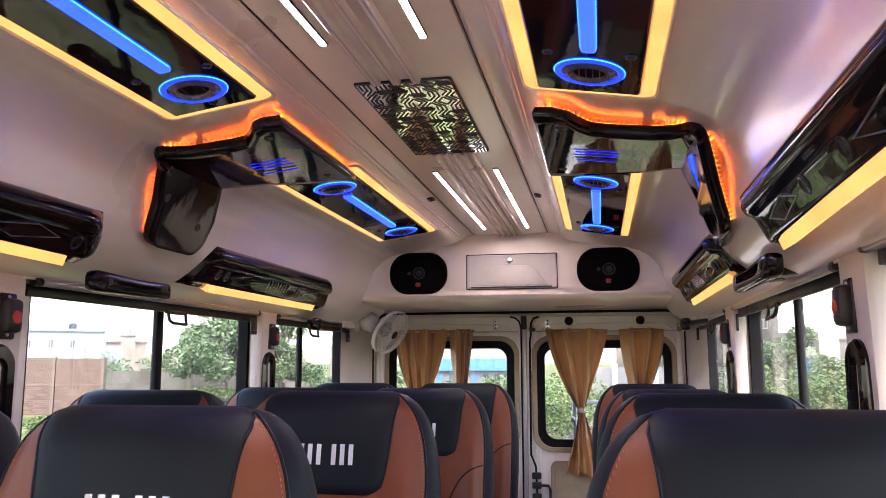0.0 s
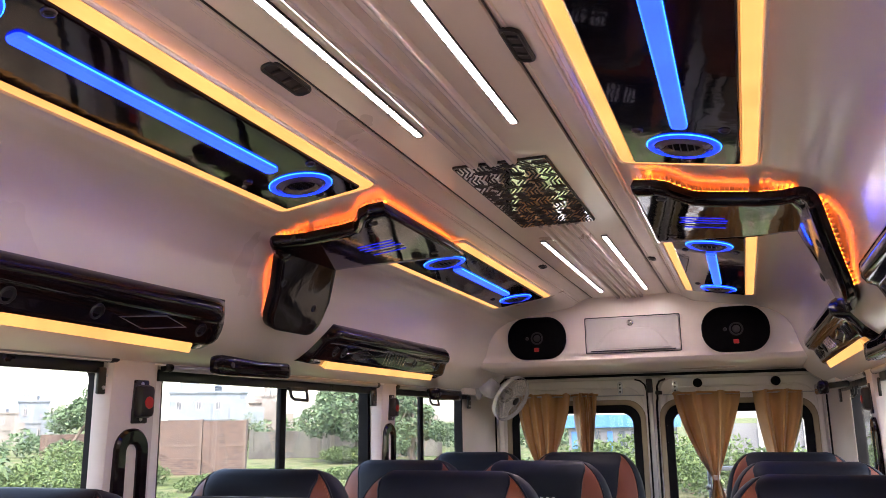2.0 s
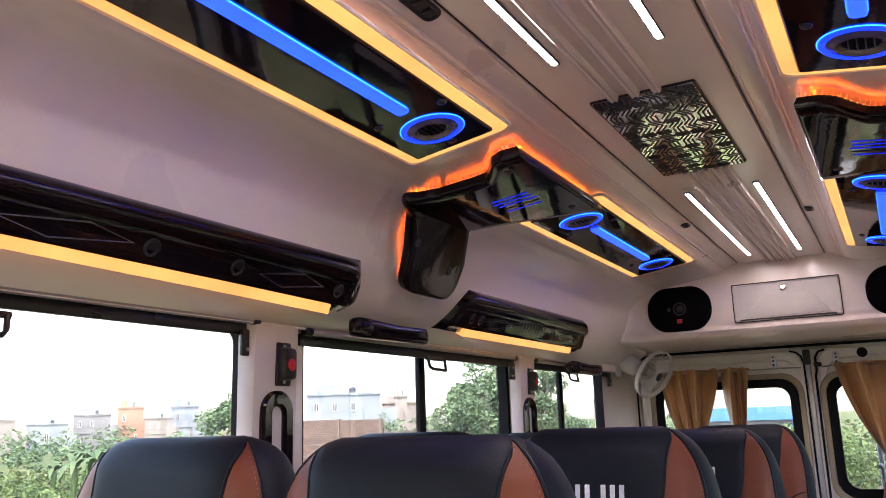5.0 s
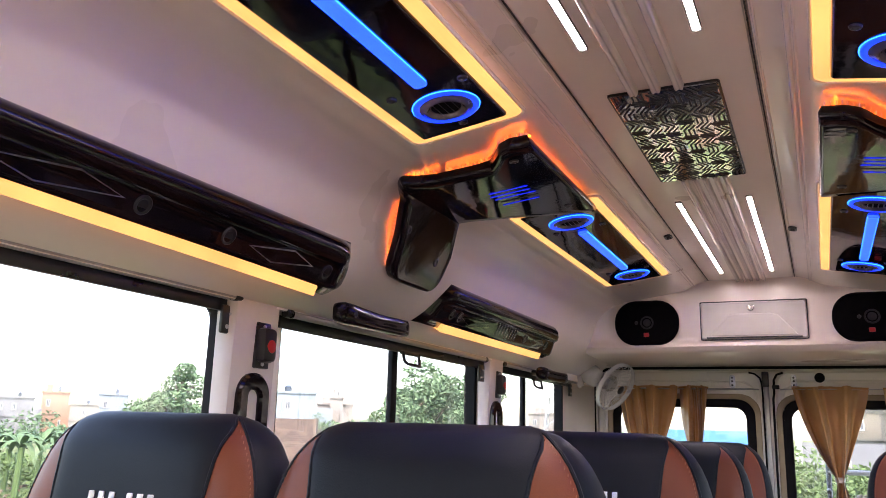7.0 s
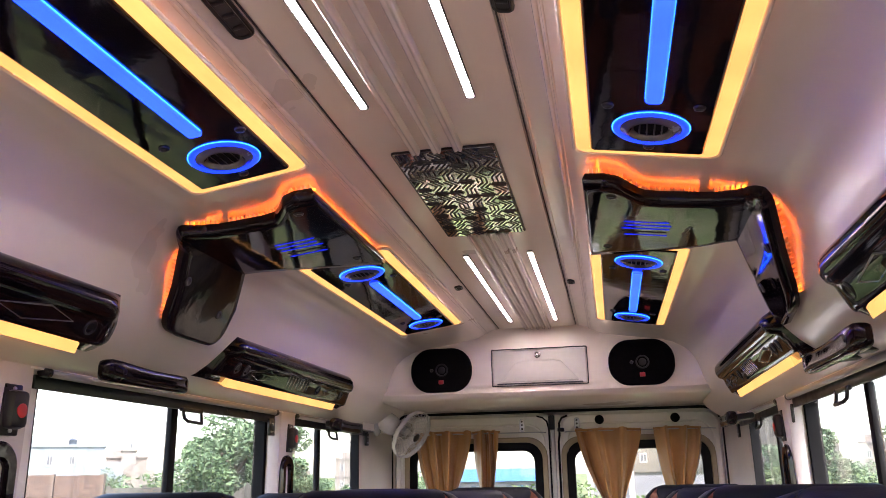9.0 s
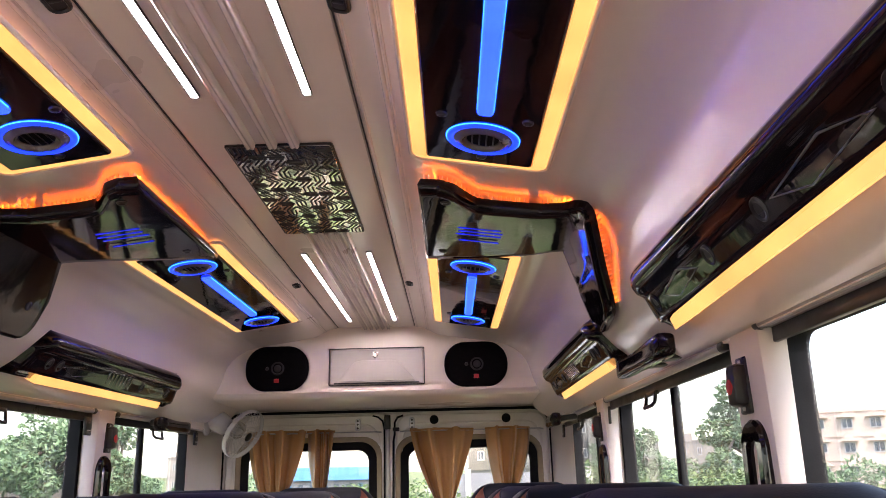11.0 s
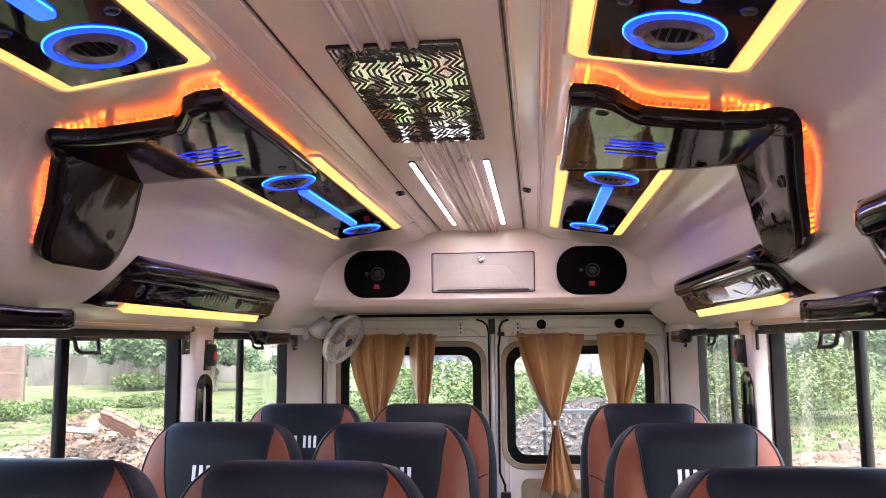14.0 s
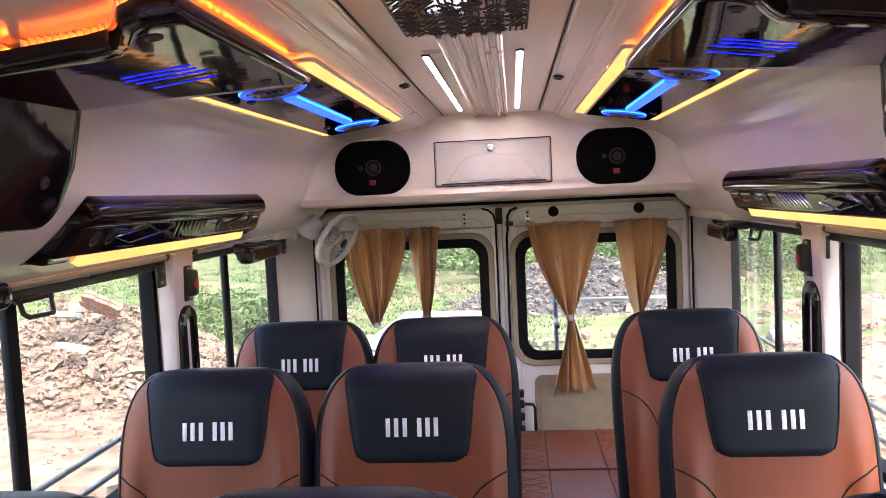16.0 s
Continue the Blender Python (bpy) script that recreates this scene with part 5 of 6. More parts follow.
def leaf_cloud(g, c, r, n, size, rnd, squash=0.8):
    """Small folded leaves scattered through a ball."""
    for _ in range(n):
        d = Vector((rnd.gauss(0, 1), rnd.gauss(0, 1), rnd.gauss(0, 1))).normalized()
        p = Vector(c) + Vector((d.x, d.y, d.z * squash)) * r * rnd.uniform(0.35, 1.0) ** 0.5
        a, b = Vector((rnd.gauss(0, 1), rnd.gauss(0, 1), rnd.gauss(0, 0.7))).normalized(), Vector((rnd.gauss(0, 1), rnd.gauss(0, 1), rnd.gauss(0, 1))).normalized()
        b = (b - a * b.dot(a)).normalized()
        s = size * rnd.uniform(0.6, 1.3)
        g.add([p - a * s, p + b * s * 0.42, p + a * s, p - b * s * 0.42], [(0, 1, 2), (0, 2, 3)])


def build_tree(az, dist, top, width, seed, leaves=2600, material=None, label="leafy green tree", trunk=True):
    rnd = random.Random(seed)
    base = away(az, dist)
    t = thing("tree", base, label, "tree", "trees")
    h = top - base.z
    tr = Geo()
    if trunk:
        pts = [base + Vector((0.15 * math.sin(k * 1.3 + seed), 0.1 * math.cos(k + seed), h * 0.62 * k / 6)) for k in range(7)]
        n = 8
        rows = [[p + Vector((math.cos(2 * math.pi * j / n), math.sin(2 * math.pi * j / n), 0)) * (0.035 * h * (1 - 0.7 * k / 6) + 0.02) for j in range(n)] for k, p in enumerate(pts)]
        tr.grid(rows, closed=True)
    crown = Geo()
    lobes = 17
    for k in range(lobes):
        a = 2.4 * k + rnd.uniform(-0.3, 0.3)
        rr = width * 0.5 * math.sqrt((k + 0.5) / lobes) * 0.85
        zz = base.z + h * (0.92 - 0.66 * (rr / (width * 0.5)) ** 2 - rnd.uniform(0.0, 0.30))
        c = base + Vector((rr * math.cos(a), rr * math.sin(a), 0))
        c.z = zz - h * 0.08
        if trunk:
            tr.tube([pts[3], (pts[4] + c) / 2 + Vector((0, 0, 0.1 * h)), c], 0.012 * h, 6)
        leaf_cloud(crown, c, width * rnd.uniform(0.13, 0.22), leaves * 2 // lobes, 0.016 * width + 0.045, rnd)
    if trunk:
        part("trunk", tr, BARK, t)
    part("crown", crown, material or LEAF, t, smooth=0)
    return t


def top_of(el, dist, eye=1.2):
    return eye + dist * math.tan(radians(el))


build_tree(-26.0, 42, top_of(5.6, 42), 6.0, 21, 6500, label="broad leafy green tree beyond the brick wall")
build_tree(-43.3, 36, top_of(4.9, 36), 3.7, 22, 4200, label="round-headed leafy green tree")
build_tree(-33.6, 50, top_of(1.2, 50), 2.4, 25, 900, label="low leafy tree between the houses")
build_tree(19.9, 42, top_of(6.5, 42), 4.8, 23, 6000, label="tall leafy green tree before the pink building")
build_tree(23.2, 38, top_of(2.2, 38), 2.4, 24, 1800, label="low bushy green tree before the pink building")
build_tree(13.0, 30, top_of(3.3, 30), 3.2, 26, 2600, label="leafy green tree behind the van")
build_tree(10.6, 36, top_of(2.6, 36), 2.6, 27, 1800, label="leafy green tree behind the van")
build_tree(-22.3, 38, top_of(4.8, 38), 3.2, 28, 4200, label="small leafy tree beside a mast")
build_tree(33.0, 60, top_of(1.6, 60), 4.0, 29, 1500, label="distant leafy tree beside the pink building")


def build_shrub(az, dist, w, h, seed, material=None):
    rnd = random.Random(seed)
    base = away(az, dist)
    g = Geo()
    for k in range(7):
        c = base + Vector((rnd.uniform(-w, w) * 0.4, rnd.uniform(-w, w) * 0.4, h * rnd.uniform(0.3, 0.75)))
        leaf_cloud(g, c, 0.30 * w, 480, 0.025 + 0.015 * w, rnd, 0.8 * h / w + 0.2)
    return single("shrub", g, material or LEAF_PALE, "low spreading green shrub on the rough ground", "shrub", "shrubs", smooth=0)


for k, (az, dist, w, h) in enumerate(((-4.0, 24, 3.4, 1.6), (-0.5, 22, 3.4, 1.25), (3.0, 23, 3.4, 1.25), (6.5, 22, 3.4, 1.2), (9.5, 23, 3.2, 1.3), (12.5, 21, 3.2, 1.9), (15.5, 22, 3.0, 1.8), (18.5, 24, 3.0, 1.7), (-9.5, 25, 3.4, 1.4),
                                      (-19.5, 12.5, 1.6, 0.8), (-22.0, 14.0, 1.7, 0.9), (-16.5, 15.0, 1.6, 0.7), (-13, 19, 2.4, 1.0), (-48.0, 22, 2.6, 0.9), (-57.0, 20, 2.6, 0.8), (-36.0, 26, 2.0, 0.5), (-31.0, 28, 2.0, 0.4), (27.0, 26, 3.0, 0.9), (-26, 30, 2.0, 0.4), (-45.2, 30, 3.0, 1.3), (-46.4, 27, 2.6, 0.9), (-42.6, 31, 2.6, 0.9), (-40.9, 29, 2.2, 0.8), (-55, 24, 3.0, 0.9), (-51, 25, 3.0, 0.8), (-27.0, 40, 3.0, 0.7))):
    build_shrub(az, dist, w, h, 40 + k)


rndb = random.Random(77)
band = Geo()
for k in range(150):
    az = -66 + 0.62 * k if k < 90 else 8 + 0.6 * (k - 90)
    d = rndb.uniform(52, 68)
    p = away(az, d)
    h = d * math.tan(radians(rndb.choice((-0.7, -0.5, -0.3, -0.1, 0.3)))) + 1.9
    for q in range(3):
        leaf_cloud(band, p + Vector((rndb.uniform(-0.8, 0.8), rndb.uniform(-0.8, 0.8), h * (0.25 + 0.26 * q))), h * 0.36, 60, 0.17, rndb)
single("far_foliage", band, LEAF, "band of distant trees and bushes along the plots", "foliage", "", "stuff", smooth=0)


BANANA = mat("banana_leaf", (0.045, 0.090, 0.026), 0.65, var=0.35, scale=2.5, second=(0.081, 0.112, 0.037))


def build_banana(az, dist, h, seed):
    rnd = random.Random(seed)
    base = away(az, dist)
    t = thing("banana_plant", base, "banana plant with long arching green leaves", "banana plant", "banana plants")
    part("stem", Geo().tube([base, base + Vector((0.03, 0, h * 0.3)), base + Vector((0.02, 0.02, h * 0.6))], 0.07, 8), LEAF_PALE, t)
    for k in range(10):
        a, ln = 2.4 * k + rnd.uniform(-0.3, 0.3), h * rnd.uniform(0.36, 0.56)
        rise, drop = rnd.uniform(0.9, 1.5), rnd.uniform(0.9, 1.3)
        out, side = Vector((math.cos(a), math.sin(a), 0)), Vector((-math.sin(a), math.cos(a), 0))
        rows = []
        for i in range(9):
            u = i / 8
            c = base + Vector((0, 0, h * 0.58)) + out * ln * 0.66 * u + Vector((0, 0, ln * (rise * u - drop * u * u)))
            w = 0.088 * h * 0.5 * rnd.uniform(0.8, 1.1) * math.sin(math.pi * min(1, 0.08 + 0.92 * u)) ** 0.6
            rows.append([c - side * w + Vector((0, 0, -w * 0.35)), c, c + side * w + Vector((0, 0, -w * 0.35))])
        part("leaf", Geo().grid(rows), BANANA, t)


for k, (az, d, el) in enumerate(((-53.8, 21, -0.9), (-52.4, 20, -0.3), (-50.3, 20.5, -0.8), (-53.0, 23, -0.6), (-51.3, 22.5, -0.5), (-49.0, 22, -1.3), (-55.0, 23, -1.2))):
    build_banana(az, d, (top_of(el, d) - GZ) * 1.08, 70 + k)


def build_house(az0, az1, dist, top, material, storeys, bays, label, depth=6.0, parapet=True, arches=False, name="house"):
    p, q = away(az0, dist, GZ), away(az1, dist, GZ)
    u = (q - p)
    w = u.length
    u.normalize()
    back = Vector((p.x + q.x, p.y + q.y, 0)).normalized()
    m = basis(p, u, (0, 0, 1))         # local x along the front, y up, z towards the van
    if (m.to_3x3() @ Vector((0, 0, 1))).dot(back) > 0:
        m = basis(q, -u, (0, 0, 1))
    t = thing(name, p, label, name, "houses")
    h = top - GZ
    body = Geo().box(0, w, 0, h, -depth, 0, m)
    wall = part("wall", body, material, t, smooth=0)
    if parapet:
        part("roof", Geo().box(-0.1, w + 0.1, h, h + 0.05 * h, -depth - 0.1, 0.12, m), material, t, "flat roof with a parapet", smooth=0)
    sh = h / storeys
    bw = w / bays
    for i in range(storeys):
        if i:
            part("floor_band", Geo().box(-0.05, w + 0.05, sh * i - 0.08, sh * i + 0.08, -0.02, 0.10, m), material, t, smooth=0)
        for j in range(bays):
            cx, cz = bw * (j + 0.5), sh * (i + 0.52)
            if (i * 5 + j * 3 + storeys + bays) % 4 == 0 and not arches:
                continue
            ww, wh = bw * (0.17 if arches else 0.10), sh * (0.18 if arches else 0.15)
            win = part("window", Geo().box(cx - ww, cx + ww, cz - wh, cz + wh, -0.01, 0.02, m), DARK_PANE, t, smooth=0)
            part("window_frame", Geo().ring([(cx - ww - 0.08, cz - wh - 0.08), (cx + ww + 0.08, cz - wh - 0.08), (cx + ww + 0.08, cz + wh + 0.08), (cx - ww - 0.08, cz + wh + 0.08)],
                                            [(cx - ww, cz - wh), (cx + ww, cz - wh), (cx + ww, cz + wh), (cx - ww, cz + wh)], 0.08, m), CONCRETE, win, smooth=0)
            part("glazing_bar", Geo().box(cx - 0.03, cx + 0.03, cz - wh, cz + wh, 0.02, 0.05, m), CONCRETE, win, smooth=0)
            if arches:
                hood = [(cx - ww - 0.35, cz + wh + 0.12), (cx + ww + 0.35, cz + wh + 0.12), (cx, cz + wh + 0.62)]
                part("gable_hood", Geo().prism(hood, 0.5, m), material, t, smooth=0)
    if not arches:
        # stair head, lower wing and water tank break up the outline
        part("stair_head", Geo().box(w * 0.12, w * 0.36, h, h * 1.22, -depth * 0.7, -depth * 0.2, m), material, t, smooth=0)
        part("wing", Geo().box(w * 0.78, w * 1.22, 0, h * 0.72, -depth * 0.9, 0.6, m), material, t, smooth=0)
        part("water_tank", Geo().lathe([(0.0, h * 1.05), (w * 0.05, h * 1.05), (w * 0.055, h * 1.16), (w * 0.02, h * 1.2), (0.0, h * 1.2)], m @ pose(w * 0.62, 0, -depth * 0.5, -90), 14), DARK_PANE, t)
    return t


build_house(-39.0, -33.9, 82, top_of(2.05, 82), PALE_WALL, 2, 4, "pale blue two-storey house with a flat roof")
build_house(-33.8, -31.3, 92, top_of(1.35, 92), CREAM_WALL, 2, 3, "cream two-storey house with a flat roof")
build_house(-32.9, -32.0, 88, top_of(1.8, 88), CREAM_WALL, 2, 1, "narrow cream stair tower on a house", 4)
build_house(-53.9, -51.7, 100, top_of(1.1, 100), GREY_WALL, 2, 3, "grey rendered house with a flat roof")
build_house(-51.3, -49.7, 104, top_of(1.5, 104), ORANGE_WALL, 2, 2, "orange rendered house block with a flat roof")
build_house(-49.6, -47.9, 98, top_of(0.8, 98), CREAM_WALL, 2, 3, "low cream house with a flat roof")
build_house(-48.0, -46.2, 106, top_of(1.5, 106), PALE_WALL, 2, 2, "grey-blue house with a flat roof")
build_house(-56.6, -54.2, 96, top_of(0.6, 96), PALE_WALL, 1, 3, "low pale house on the edge of town")
build_house(-60.5, -57.2, 96, top_of(0.9, 96), CREAM_WALL, 2, 3, "cream house on the edge of town")
build_house(-24.0, -21.3, 110, top_of(0.9, 110), CREAM_WALL, 1, 3, "low cream house beyond the trees")
build_house(-19.0, -15.5, 95, top_of(1.1, 95), CREAM_WALL, 2, 4, "cream house with a flat roof beyond the grass")
build_house(1.2, 11.8, 66, top_of(3.3, 66), WEATHERED, 3, 6, "large grey rendered building behind the boundary wall", 8)
build_house(15.3, 18.2, 88, top_of(1.4, 88), CREAM_WALL, 2, 3, "cream house beside the pink building")
build_house(23.4, 38.0, 74, top_of(2.9, 74), PINK_WALL, 3, 9, "three-storey pink apartment building with small gables", 9, True, True, "apartment_building")
shed = thing("shed", away(-7, 44), "long shed roofed with bright blue sheet", "shed")
p, q = away(-11.5, 44, GZ), away(-4.2, 44, GZ)
mm = basis(p, q - p, (0, 0, 1))
L = (q - p).length
part("wall", Geo().box(0, L, 0, 1.5, -4, 0, mm), GREY_WALL, shed, smooth=0)
part("roof", Geo().box(-0.2, L + 0.2, 1.5, 2.15, -4.2, 0.25, mm), BLUE_SHEET, shed, "blue sheet roof", smooth=0)
for k in range(9):
    part("door", Geo().box(L * (k + 0.25) / 9, L * (k + 0.7) / 9, 0.1, 1.3, 0.0, 0.04, mm), BLUE_SHEET if k % 3 == 0 else DARK_PANE, shed, smooth=0)

# unfinished brick walls
for k, (a0, a1, d0, d1, el) in enumerate(((-39.6, -36.9, 34, 33.6, 0.35), (-36.7, -34.0, 33.6, 33.2, 0.3), (-46.6, -43.2, 40, 39, -0.45), (-43.0, -39.8, 37, 36, -0.2))):
    p, q = away(a0, d0, GZ), away(a1, d1, GZ)
    mm = basis(p, q - p, (0, 0, 1))
    L = (q - p).length
    t = thing("brick_wall", p, "bare unfinished red brick wall standing in the grass", "wall", "brick walls")
    t.rotation_euler = (0, 0, 0)
    part("brickwork", Geo().box(0, L, 0, top_of(el, d0) - GZ, -0.23, 0, mm), BRICKWORK, t, smooth=0)
    part("pillar", Geo().box(L - 0.02, L + 0.09, 0, top_of(el, d0) - GZ + 0.03, -0.28, 0.04, mm), PLASTER, t, "tan plastered pillar", smooth=0)
    part("band", Geo().box(0, L - 0.02, (top_of(el, d0) - GZ) * 0.52, (top_of(el, d0) - GZ) * 0.52 + 0.06, -0.02, 0.02, mm), PLASTER, t, "tan plaster band", smooth=0)
p, q = away(-1.5, 30, GZ), away(9.5, 30, GZ)
mm = basis(p, q - p, (0, 0, 1))
t = thing("boundary_wall", p, "pale grey boundary wall behind the shrubs", "wall")
part("panel", Geo().box(0, (q - p).length, 0, 1.75, -0.2, 0, mm), GREY_WALL, t, smooth=0)
for k in range(5):
    part("post", Geo().box((q - p).length * k / 4 - 0.1, (q - p).length * k / 4 + 0.1, 0, 1.9, -0.1, 0.06, mm), CONCRETE, t, smooth=0)
p, q = away(-33.5, 47, GZ), away(-20.5, 47, GZ)
mm = basis(p, q - p, (0, 0, 1))
t = thing("boundary_wall", p, "weathered grey boundary wall along the far side of the field", "wall")
part("panel", Geo().box(0, (q - p).length, 0, 1.5, -0.2, 0, mm), WEATHERED, t, smooth=0)
for k in range(7):
    part("post", Geo().box((q - p).length * k / 6 - 0.12, (q - p).length * k / 6 + 0.12, 0, 1.62, -0.1, 0.08, mm), WEATHERED, t, smooth=0)
mast = thing("power_mast", away(-17.4, 70), "thin steel lattice power mast", "mast")
b = away(-17.4, 70)
for dx, dy in ((-1, -1), (1, -1), (1, 1), (-1, 1)):
    part("leg", Geo().tube([b + Vector((dx * 0.7, dy * 0.7, 0)), b + Vector((dx * 0.15, dy * 0.15, 5.5))], 0.05, 5), STEEL, mast)
for k in range(6):
    w = 0.7 - 0.55 * k / 6
    part("brace", Geo().tube([b + Vector((-w, -w, 0.9 * k + 0.3)), b + Vector((w * 0.9, -w * 0.9, 0.9 * k + 1.1))], 0.035, 5), STEEL, mast)
part("cross_arm", Geo().tube([b + Vector((-1.2, 0, 4.7)), b + Vector((1.2, 0, 4.7))], 0.05, 5), STEEL, mast)


def build_heap(c, rx, ry, h, n, size, material, name, label, seed):
    """A mound covered with broken pieces."""
    rnd = random.Random(seed)
    t = thing(name, (c.x, c.y, c.z), label, "rubble")

    def top(u, a):
        return h * max(0.0, 1 - u ** 1.6) * (0.85 + 0.3 * noise.noise(Vector((math.cos(a) * 1.6 + seed, math.sin(a) * 1.6, u * 2))))
    rows = []
    for i in range(9):
        u = i / 8 * 1.06
        rows.append([(c.x + rx * u * math.cos(a), c.y + ry * u * math.sin(a), c.z - 0.05 + top(min(1, u), a)) for a in (2 * math.pi * k / 28 for k in range(28))])
    part("mound", Geo().grid(rows, closed=True), SOIL if material is RUBBLE else material, t)
    small = Geo()
    shapes = []
    for v in range(6):
        g = Geo()
        sx, sy, sz = rnd.uniform(0.8, 1.3), rnd.uniform(0.5, 0.8), rnd.uniform(0.3, 0.55)
        pts = [Vector((x * sx, y * sy, z * sz)) * 0.5 + Vector((rnd.uniform(-0.13, 0.13), rnd.uniform(-0.13, 0.13), rnd.uniform(-0.1, 0.1))) for x in (-1, 1) for y in (-1, 1) for z in (-1, 1)]
        g.add(pts, [(0, 1, 3, 2), (4, 6, 7, 5), (0, 4, 5, 1), (2, 3, 7, 6), (0, 2, 6, 4), (1, 5, 7, 3)])
        shapes.append(g)
    meshes = [mesh_of("rubble_piece", s_, material, 0) for s_ in shapes]
    for k in range(n):
        u, a = math.sqrt(rnd.random()) * 1.12, rnd.uniform(0, 6.283)
        sc = size * (0.22 + 0.75 * rnd.random() ** 2.2) * (1.0 if rnd.random() < 0.95 else 2.1)
        pos = Vector((c.x + rx * u * math.cos(a), c.y + ry * u * math.sin(a), c.z + top(min(1, u), a) + 0.12 * sc))
        m = Matrix.Translation(pos) @ Euler((rnd.uniform(-0.6, 0.6), rnd.uniform(-0.6, 0.6), rnd.uniform(0, 6.28))).to_matrix().to_4x4() @ Matrix.Scale(sc, 4)
        if k < 280:
            o = new("rubble_piece", meshes[k % 6])
            o.parent = t
            o.matrix_basis = Matrix.Translation(-Vector(t.location)) @ m
        else:
            s_ = shapes[k % 6]
            small.add(s_.v, s_.f, m)
    tagged(part("small_rubble", small, material, t, smooth=0), kind="stuff")
    return t


def build_earth(x, y, rx, ry, h, turn, label, seed):
    """A low bank of bare earth on the ground."""
    rows = []
    for i in range(11):
        u = i / 10
        rows.append([(x + math.cos(turn) * rx * u * math.cos(a) - math.sin(turn) * ry * u * math.sin(a), y + math.sin(turn) * rx * u * math.cos(a) + math.cos(turn) * ry * u * math.sin(a),
                      GZ + (h * (1 - u ** 2) + 0.05) * (1 + 0.5 * noise.noise(Vector((3 * u * math.cos(a), 3 * u * math.sin(a), seed)))) - 0.10 * u ** 4) for a in (2 * math.pi * k / 40 + 0.15 * math.sin(5 * k + seed) for k in range(40))])
    return single("earth_bank", Geo().grid(rows, closed=True), SOIL, label, "earth", "earth banks")


build_heap(Vector((-5.6, 10.65, GZ)), 2.3, 1.75, 1.18, 10000, 0.088, RUBBLE, "brick_rubble_heap", "heap of broken red bricks and plaster beside the van", 5)
build_heap(Vector((-8.6, 10.6, GZ)), 2.4, 1.7, 0.85, 4500, 0.088, RUBBLE, "brick_rubble_heap", "lower heap of broken bricks beside the larger one", 6)
BANKS = ((-5.2, 7.4, 3.6, 2.2, 0.06, 0.5, "bare sandy earth strewn with chips of brick", 3), (-9.5, 9.0, 3.0, 2.4, 0.05, 0.0, "bare sandy earth beside the rubble", 4),
         (3.9, 9.3, 1.9, 3.6, 0.05, -0.25, "bare brown earth beside the van", 5), (6.6, 14.5, 2.6, 2.2, 0.10, -0.3, "bank of bare brown earth among the weeds", 6),
         (-4.7, 1.2, 3.2, 5.4, 0.03, 0.0, "trodden bare earth along the van", 8), (4.5, 1.6, 2.9, 5.4, 0.03, 0.0, "trodden bare earth along the van", 9))
for bank in BANKS:
    build_earth(*bank)
chunk = thing("brick_chunk", (-4.95, 9.95, 0.42), "tilted chunk of mortared red brickwork on the rubble heap", "brick chunk")
cm = pose(-4.95, 9.95, 0.38, -34, 28, 24) @ Matrix.Scale(0.68, 4)
brick = mesh_of("brick", Geo().rbox((0.215, 0.10, 0.07), 0.008, Matrix.Identity(4), 1), CHUNK, 0)
for i in range(3):
    for j in range(4):
        for k in range(2):
            o = new("brick", brick)
            o.parent = chunk
            o.matrix_basis = Matrix.Translation(-Vector(chunk.location)) @ cm @ pose(-0.26 + 0.225 * i + 0.05 * (j % 2), -0.17 + 0.11 * j, 0.08 * k, 3 * ((i + j * 3) % 4 - 1.5), 4 * ((i * 5 + j) % 4 - 1.5), 4 * ((i * 7 + j * 3) % 5 - 2))
part("mortar", Geo().box(-0.33, 0.33, -0.20, 0.20, -0.02, 0.095, cm), PLASTER, chunk, smooth=0)
for x, y, z, w, l, r in ((-5.42, 9.9, 0.28, 0.40, 0.24, 12), (-5.1, 9.5, -0.04, 0.30, 0.22, -20), (-5.55, 9.25, -0.50, 0.20, 0.18, 40), (-6.1, 9.6, -0.04, 0.26, 0.20, 70)):
    sl = single("plaster_slab", Geo().prism([(-0.5 * w, -0.45 * l), (0.42 * w, -0.5 * l), (0.5 * w, 0.35 * l), (0.1 * w, 0.5 * l), (-0.46 * w, 0.4 * l)], 0.06, pose(x, y, z, -14, 6, r), 0.01), CONCRETE, "pale slab of broken plaster lying on the rubble", "slab", "plaster slabs", smooth=0)
build_heap(away(4.2, 16.5), 2.6, 1.6, 1.02, 8000, 0.080, GREY_STONE, "stone_rubble_heap", "heap of brown-grey stones and broken concrete behind the van", 7)
slab = thing("concrete_slab", away(-6.0, 13.5), "bright pale concrete slab lying in the grass", "slab")
p = away(-6.3, 13.5)
part("top", Geo().prism([(-1.1, -2.2), (0.9, -2.4), (1.2, 1.6), (-0.8, 2.0)], 0.10, Matrix.Translation((p.x, p.y, GZ)), 0.02), CONCRETE, slab, smooth=0)
ladder = thing("rear_rail", (0.45, 4.72, 0.70), "dark steel guard rail on the outside of the rear door", "rail")
part("post", Geo().tube([(0.258, 4.75, -0.2), (0.262, 4.75, 1.10)], 0.012, 8), SATIN, ladder)
for z in (0.99, 0.62):
    part("bar", Geo().tube([(0.26, 4.75, z), (0.80, 4.75, z)], 0.013, 8), GREY_TUBE, ladder)
for z in (0.3, 0.9):
    part("stay", Geo().tube([(0.258, 4.75, z), (0.258, 4.52, z)], 0.010, 8), SATIN, ladder)

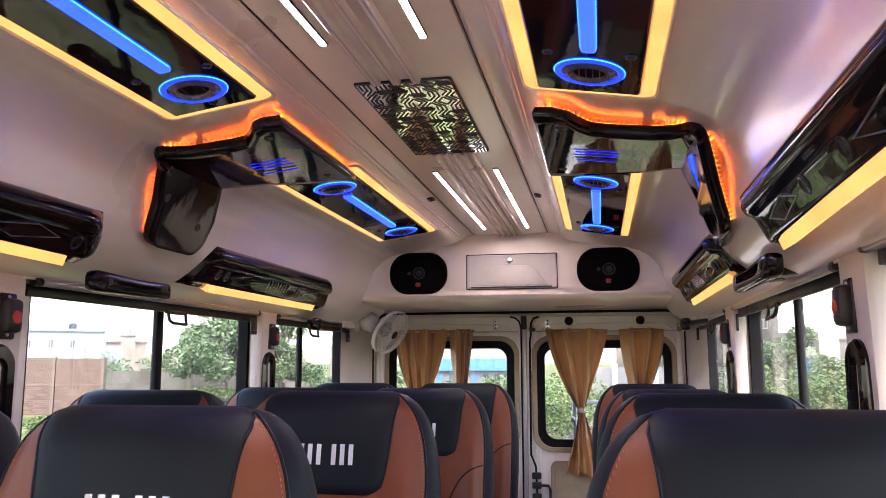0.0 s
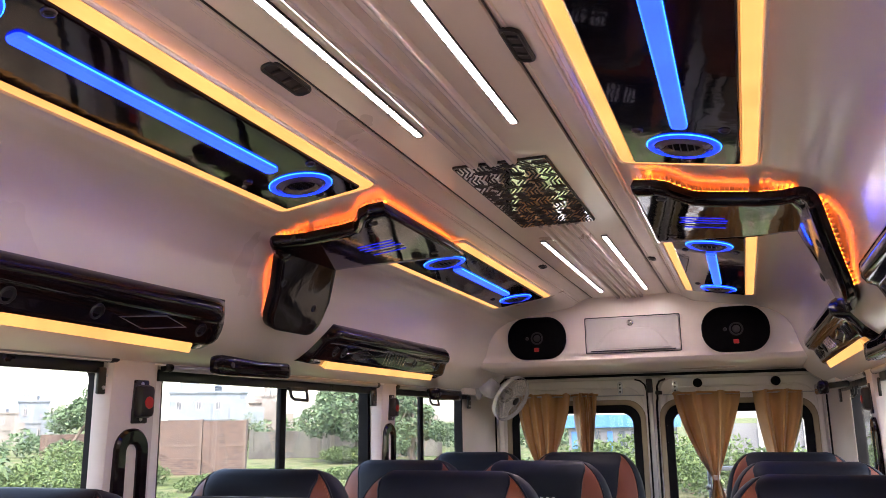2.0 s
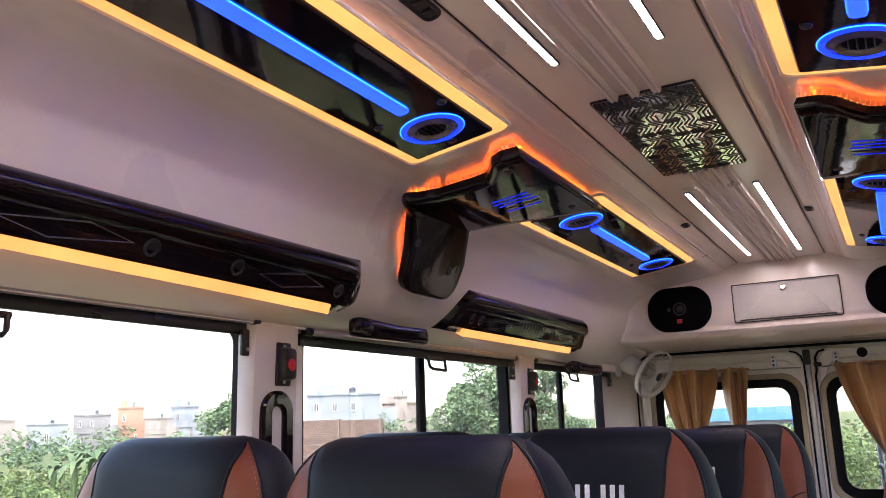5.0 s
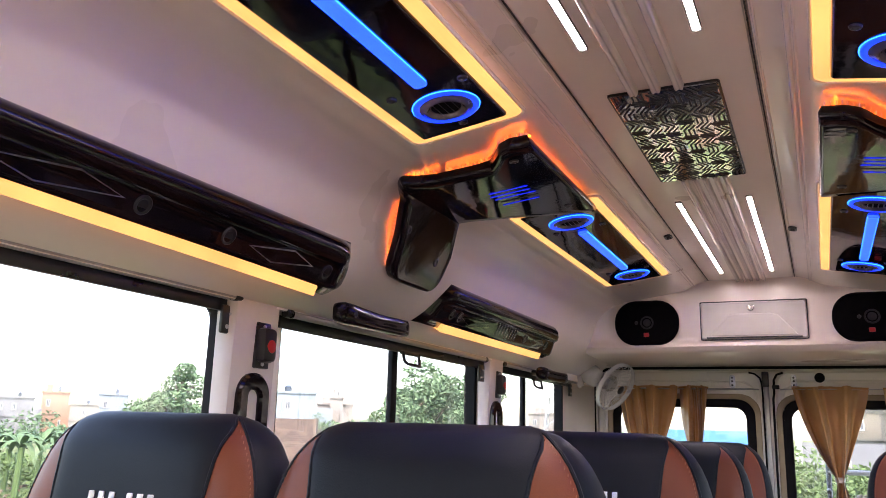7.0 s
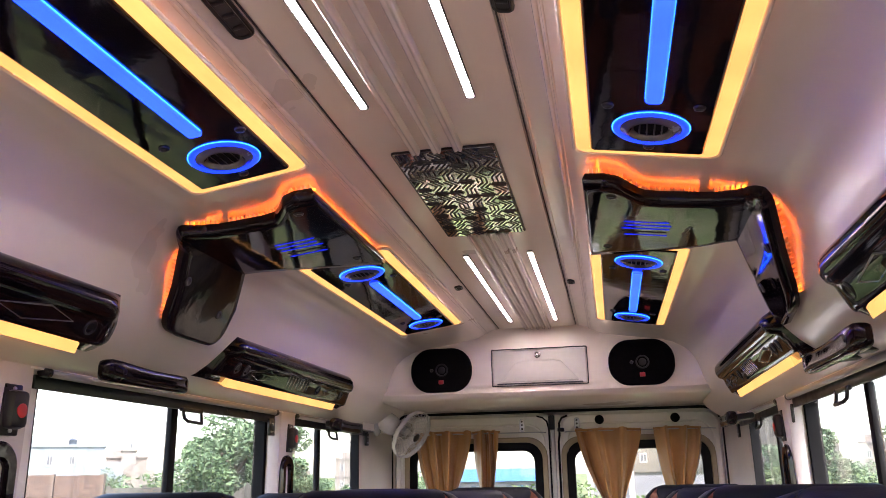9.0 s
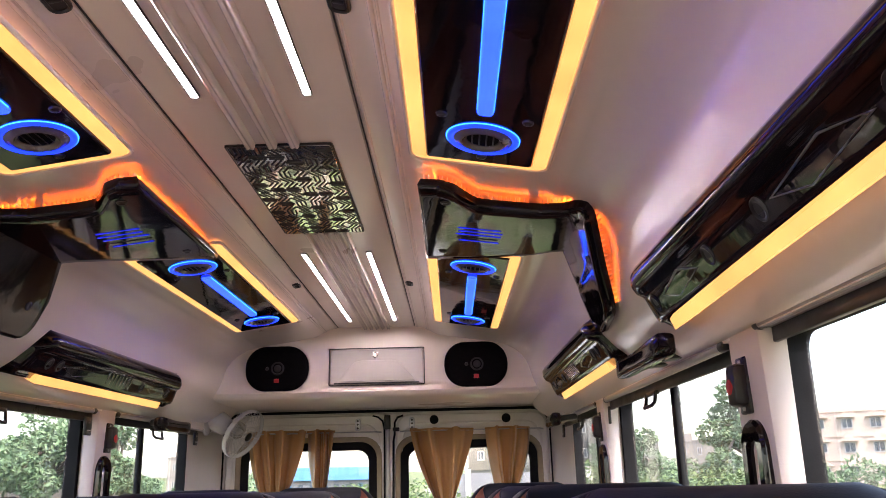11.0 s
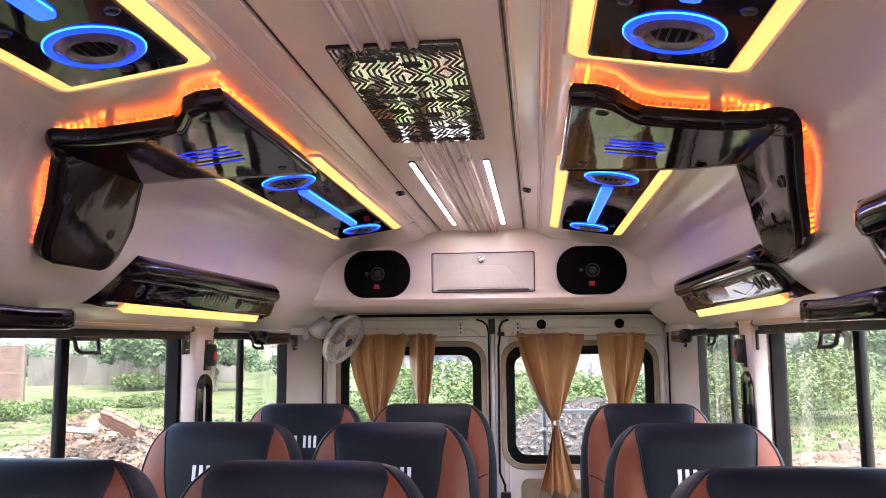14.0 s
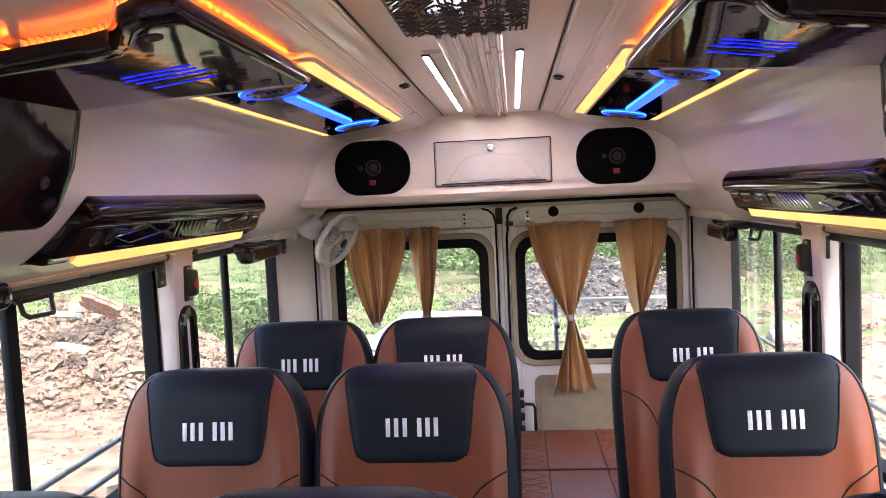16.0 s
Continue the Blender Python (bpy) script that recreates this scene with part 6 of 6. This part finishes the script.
# stones and chips strewn over the ground
rnd = random.Random(31)
g = Geo()
for _ in range(5200):
    az = rnd.choice((rnd.uniform(-62, -12), rnd.uniform(-12, 12), rnd.uniform(12, 50)))
    p = away(az, rnd.uniform(5.5, 9.0 if rnd.random() < 0.3 else 26))
    if abs(p.x) < 1.5 and p.y < 6 or noise.noise(Vector((p.x * 0.35, p.y * 0.35, 7))) < -0.12:
        continue
    r = rnd.uniform(0.012, 0.05) * (1.0 if rnd.random() < 0.93 else 2.2)
    v = [Vector((x * r * rnd.uniform(0.7, 1.4), y * r * rnd.uniform(0.6, 1.2), z * r * rnd.uniform(0.4, 0.8))) for x in (-1, 1) for y in (-1, 1) for z in (-1, 1)]
    g.add(v, [(0, 1, 3, 2), (4, 6, 7, 5), (0, 4, 5, 1), (2, 3, 7, 6), (0, 2, 6, 4), (1, 5, 7, 3)], Matrix.Translation(p + Vector((0, 0, r * 0.4 + 0.03))) @ Euler((0.3 * rnd.random(), 0.3 * rnd.random(), 6.28 * rnd.random())).to_matrix().to_4x4())
for x, y, rx, ry, h, turn, label, seed in BANKS:
    for _ in range(1500):
        u, a = math.sqrt(rnd.random()) * 0.97, rnd.uniform(0, 6.283)
        p = Vector((x + math.cos(turn) * rx * u * math.cos(a) - math.sin(turn) * ry * u * math.sin(a), y + math.sin(turn) * rx * u * math.cos(a) + math.cos(turn) * ry * u * math.sin(a), GZ + (h * (1 - u ** 2) + 0.05) - 0.10 * u ** 4))
        r = 0.006 + 0.018 * rnd.random() ** 3
        v = [Vector((i * r * rnd.uniform(0.7, 1.4), j * r * rnd.uniform(0.6, 1.2), k * r * rnd.uniform(0.5, 0.9))) for i in (-1, 1) for j in (-1, 1) for k in (-1, 1)]
        g.add(v, [(0, 1, 3, 2), (4, 6, 7, 5), (0, 4, 5, 1), (2, 3, 7, 6), (0, 2, 6, 4), (1, 5, 7, 3)], Matrix.Translation(p + Vector((0, 0, r * 0.6))) @ Euler((0, 0, 6.28 * rnd.random())).to_matrix().to_4x4())
single("scattered_rubble", g, RUBBLE, "chips of brick and stone strewn over the rough ground", "rubble", "", "stuff", smooth=0)

# grass tufts on the rough ground
rnd = random.Random(9)
g = Geo()
for _ in range(52000):
    az, d = rnd.uniform(-62, 50), rnd.uniform(5.0, 30)
    p = away(az, d)
    if abs(p.x) < 1.6 and p.y < 6 or noise.noise(Vector((p.x * 0.25, p.y * 0.25, 2))) < -0.08:
        continue
    for k in range(3):
        a, h = rnd.uniform(0, 6.28), rnd.uniform(0.025, 0.09)
        o, w = Vector((math.cos(a), math.sin(a), 0)), 0.006 + 0.0005 * d
        b = p + Vector((rnd.uniform(-0.1, 0.1), rnd.uniform(-0.1, 0.1), -0.01))
        side = Vector((-o.y, o.x, 0)) * w
        g.add([b - side, b + side, b + o * h * 0.6 + Vector((0, 0, h))], [(0, 1, 2)])
single("grass", g, LEAF_PALE, "tufts of rough green grass", "grass", "", "stuff", smooth=0)
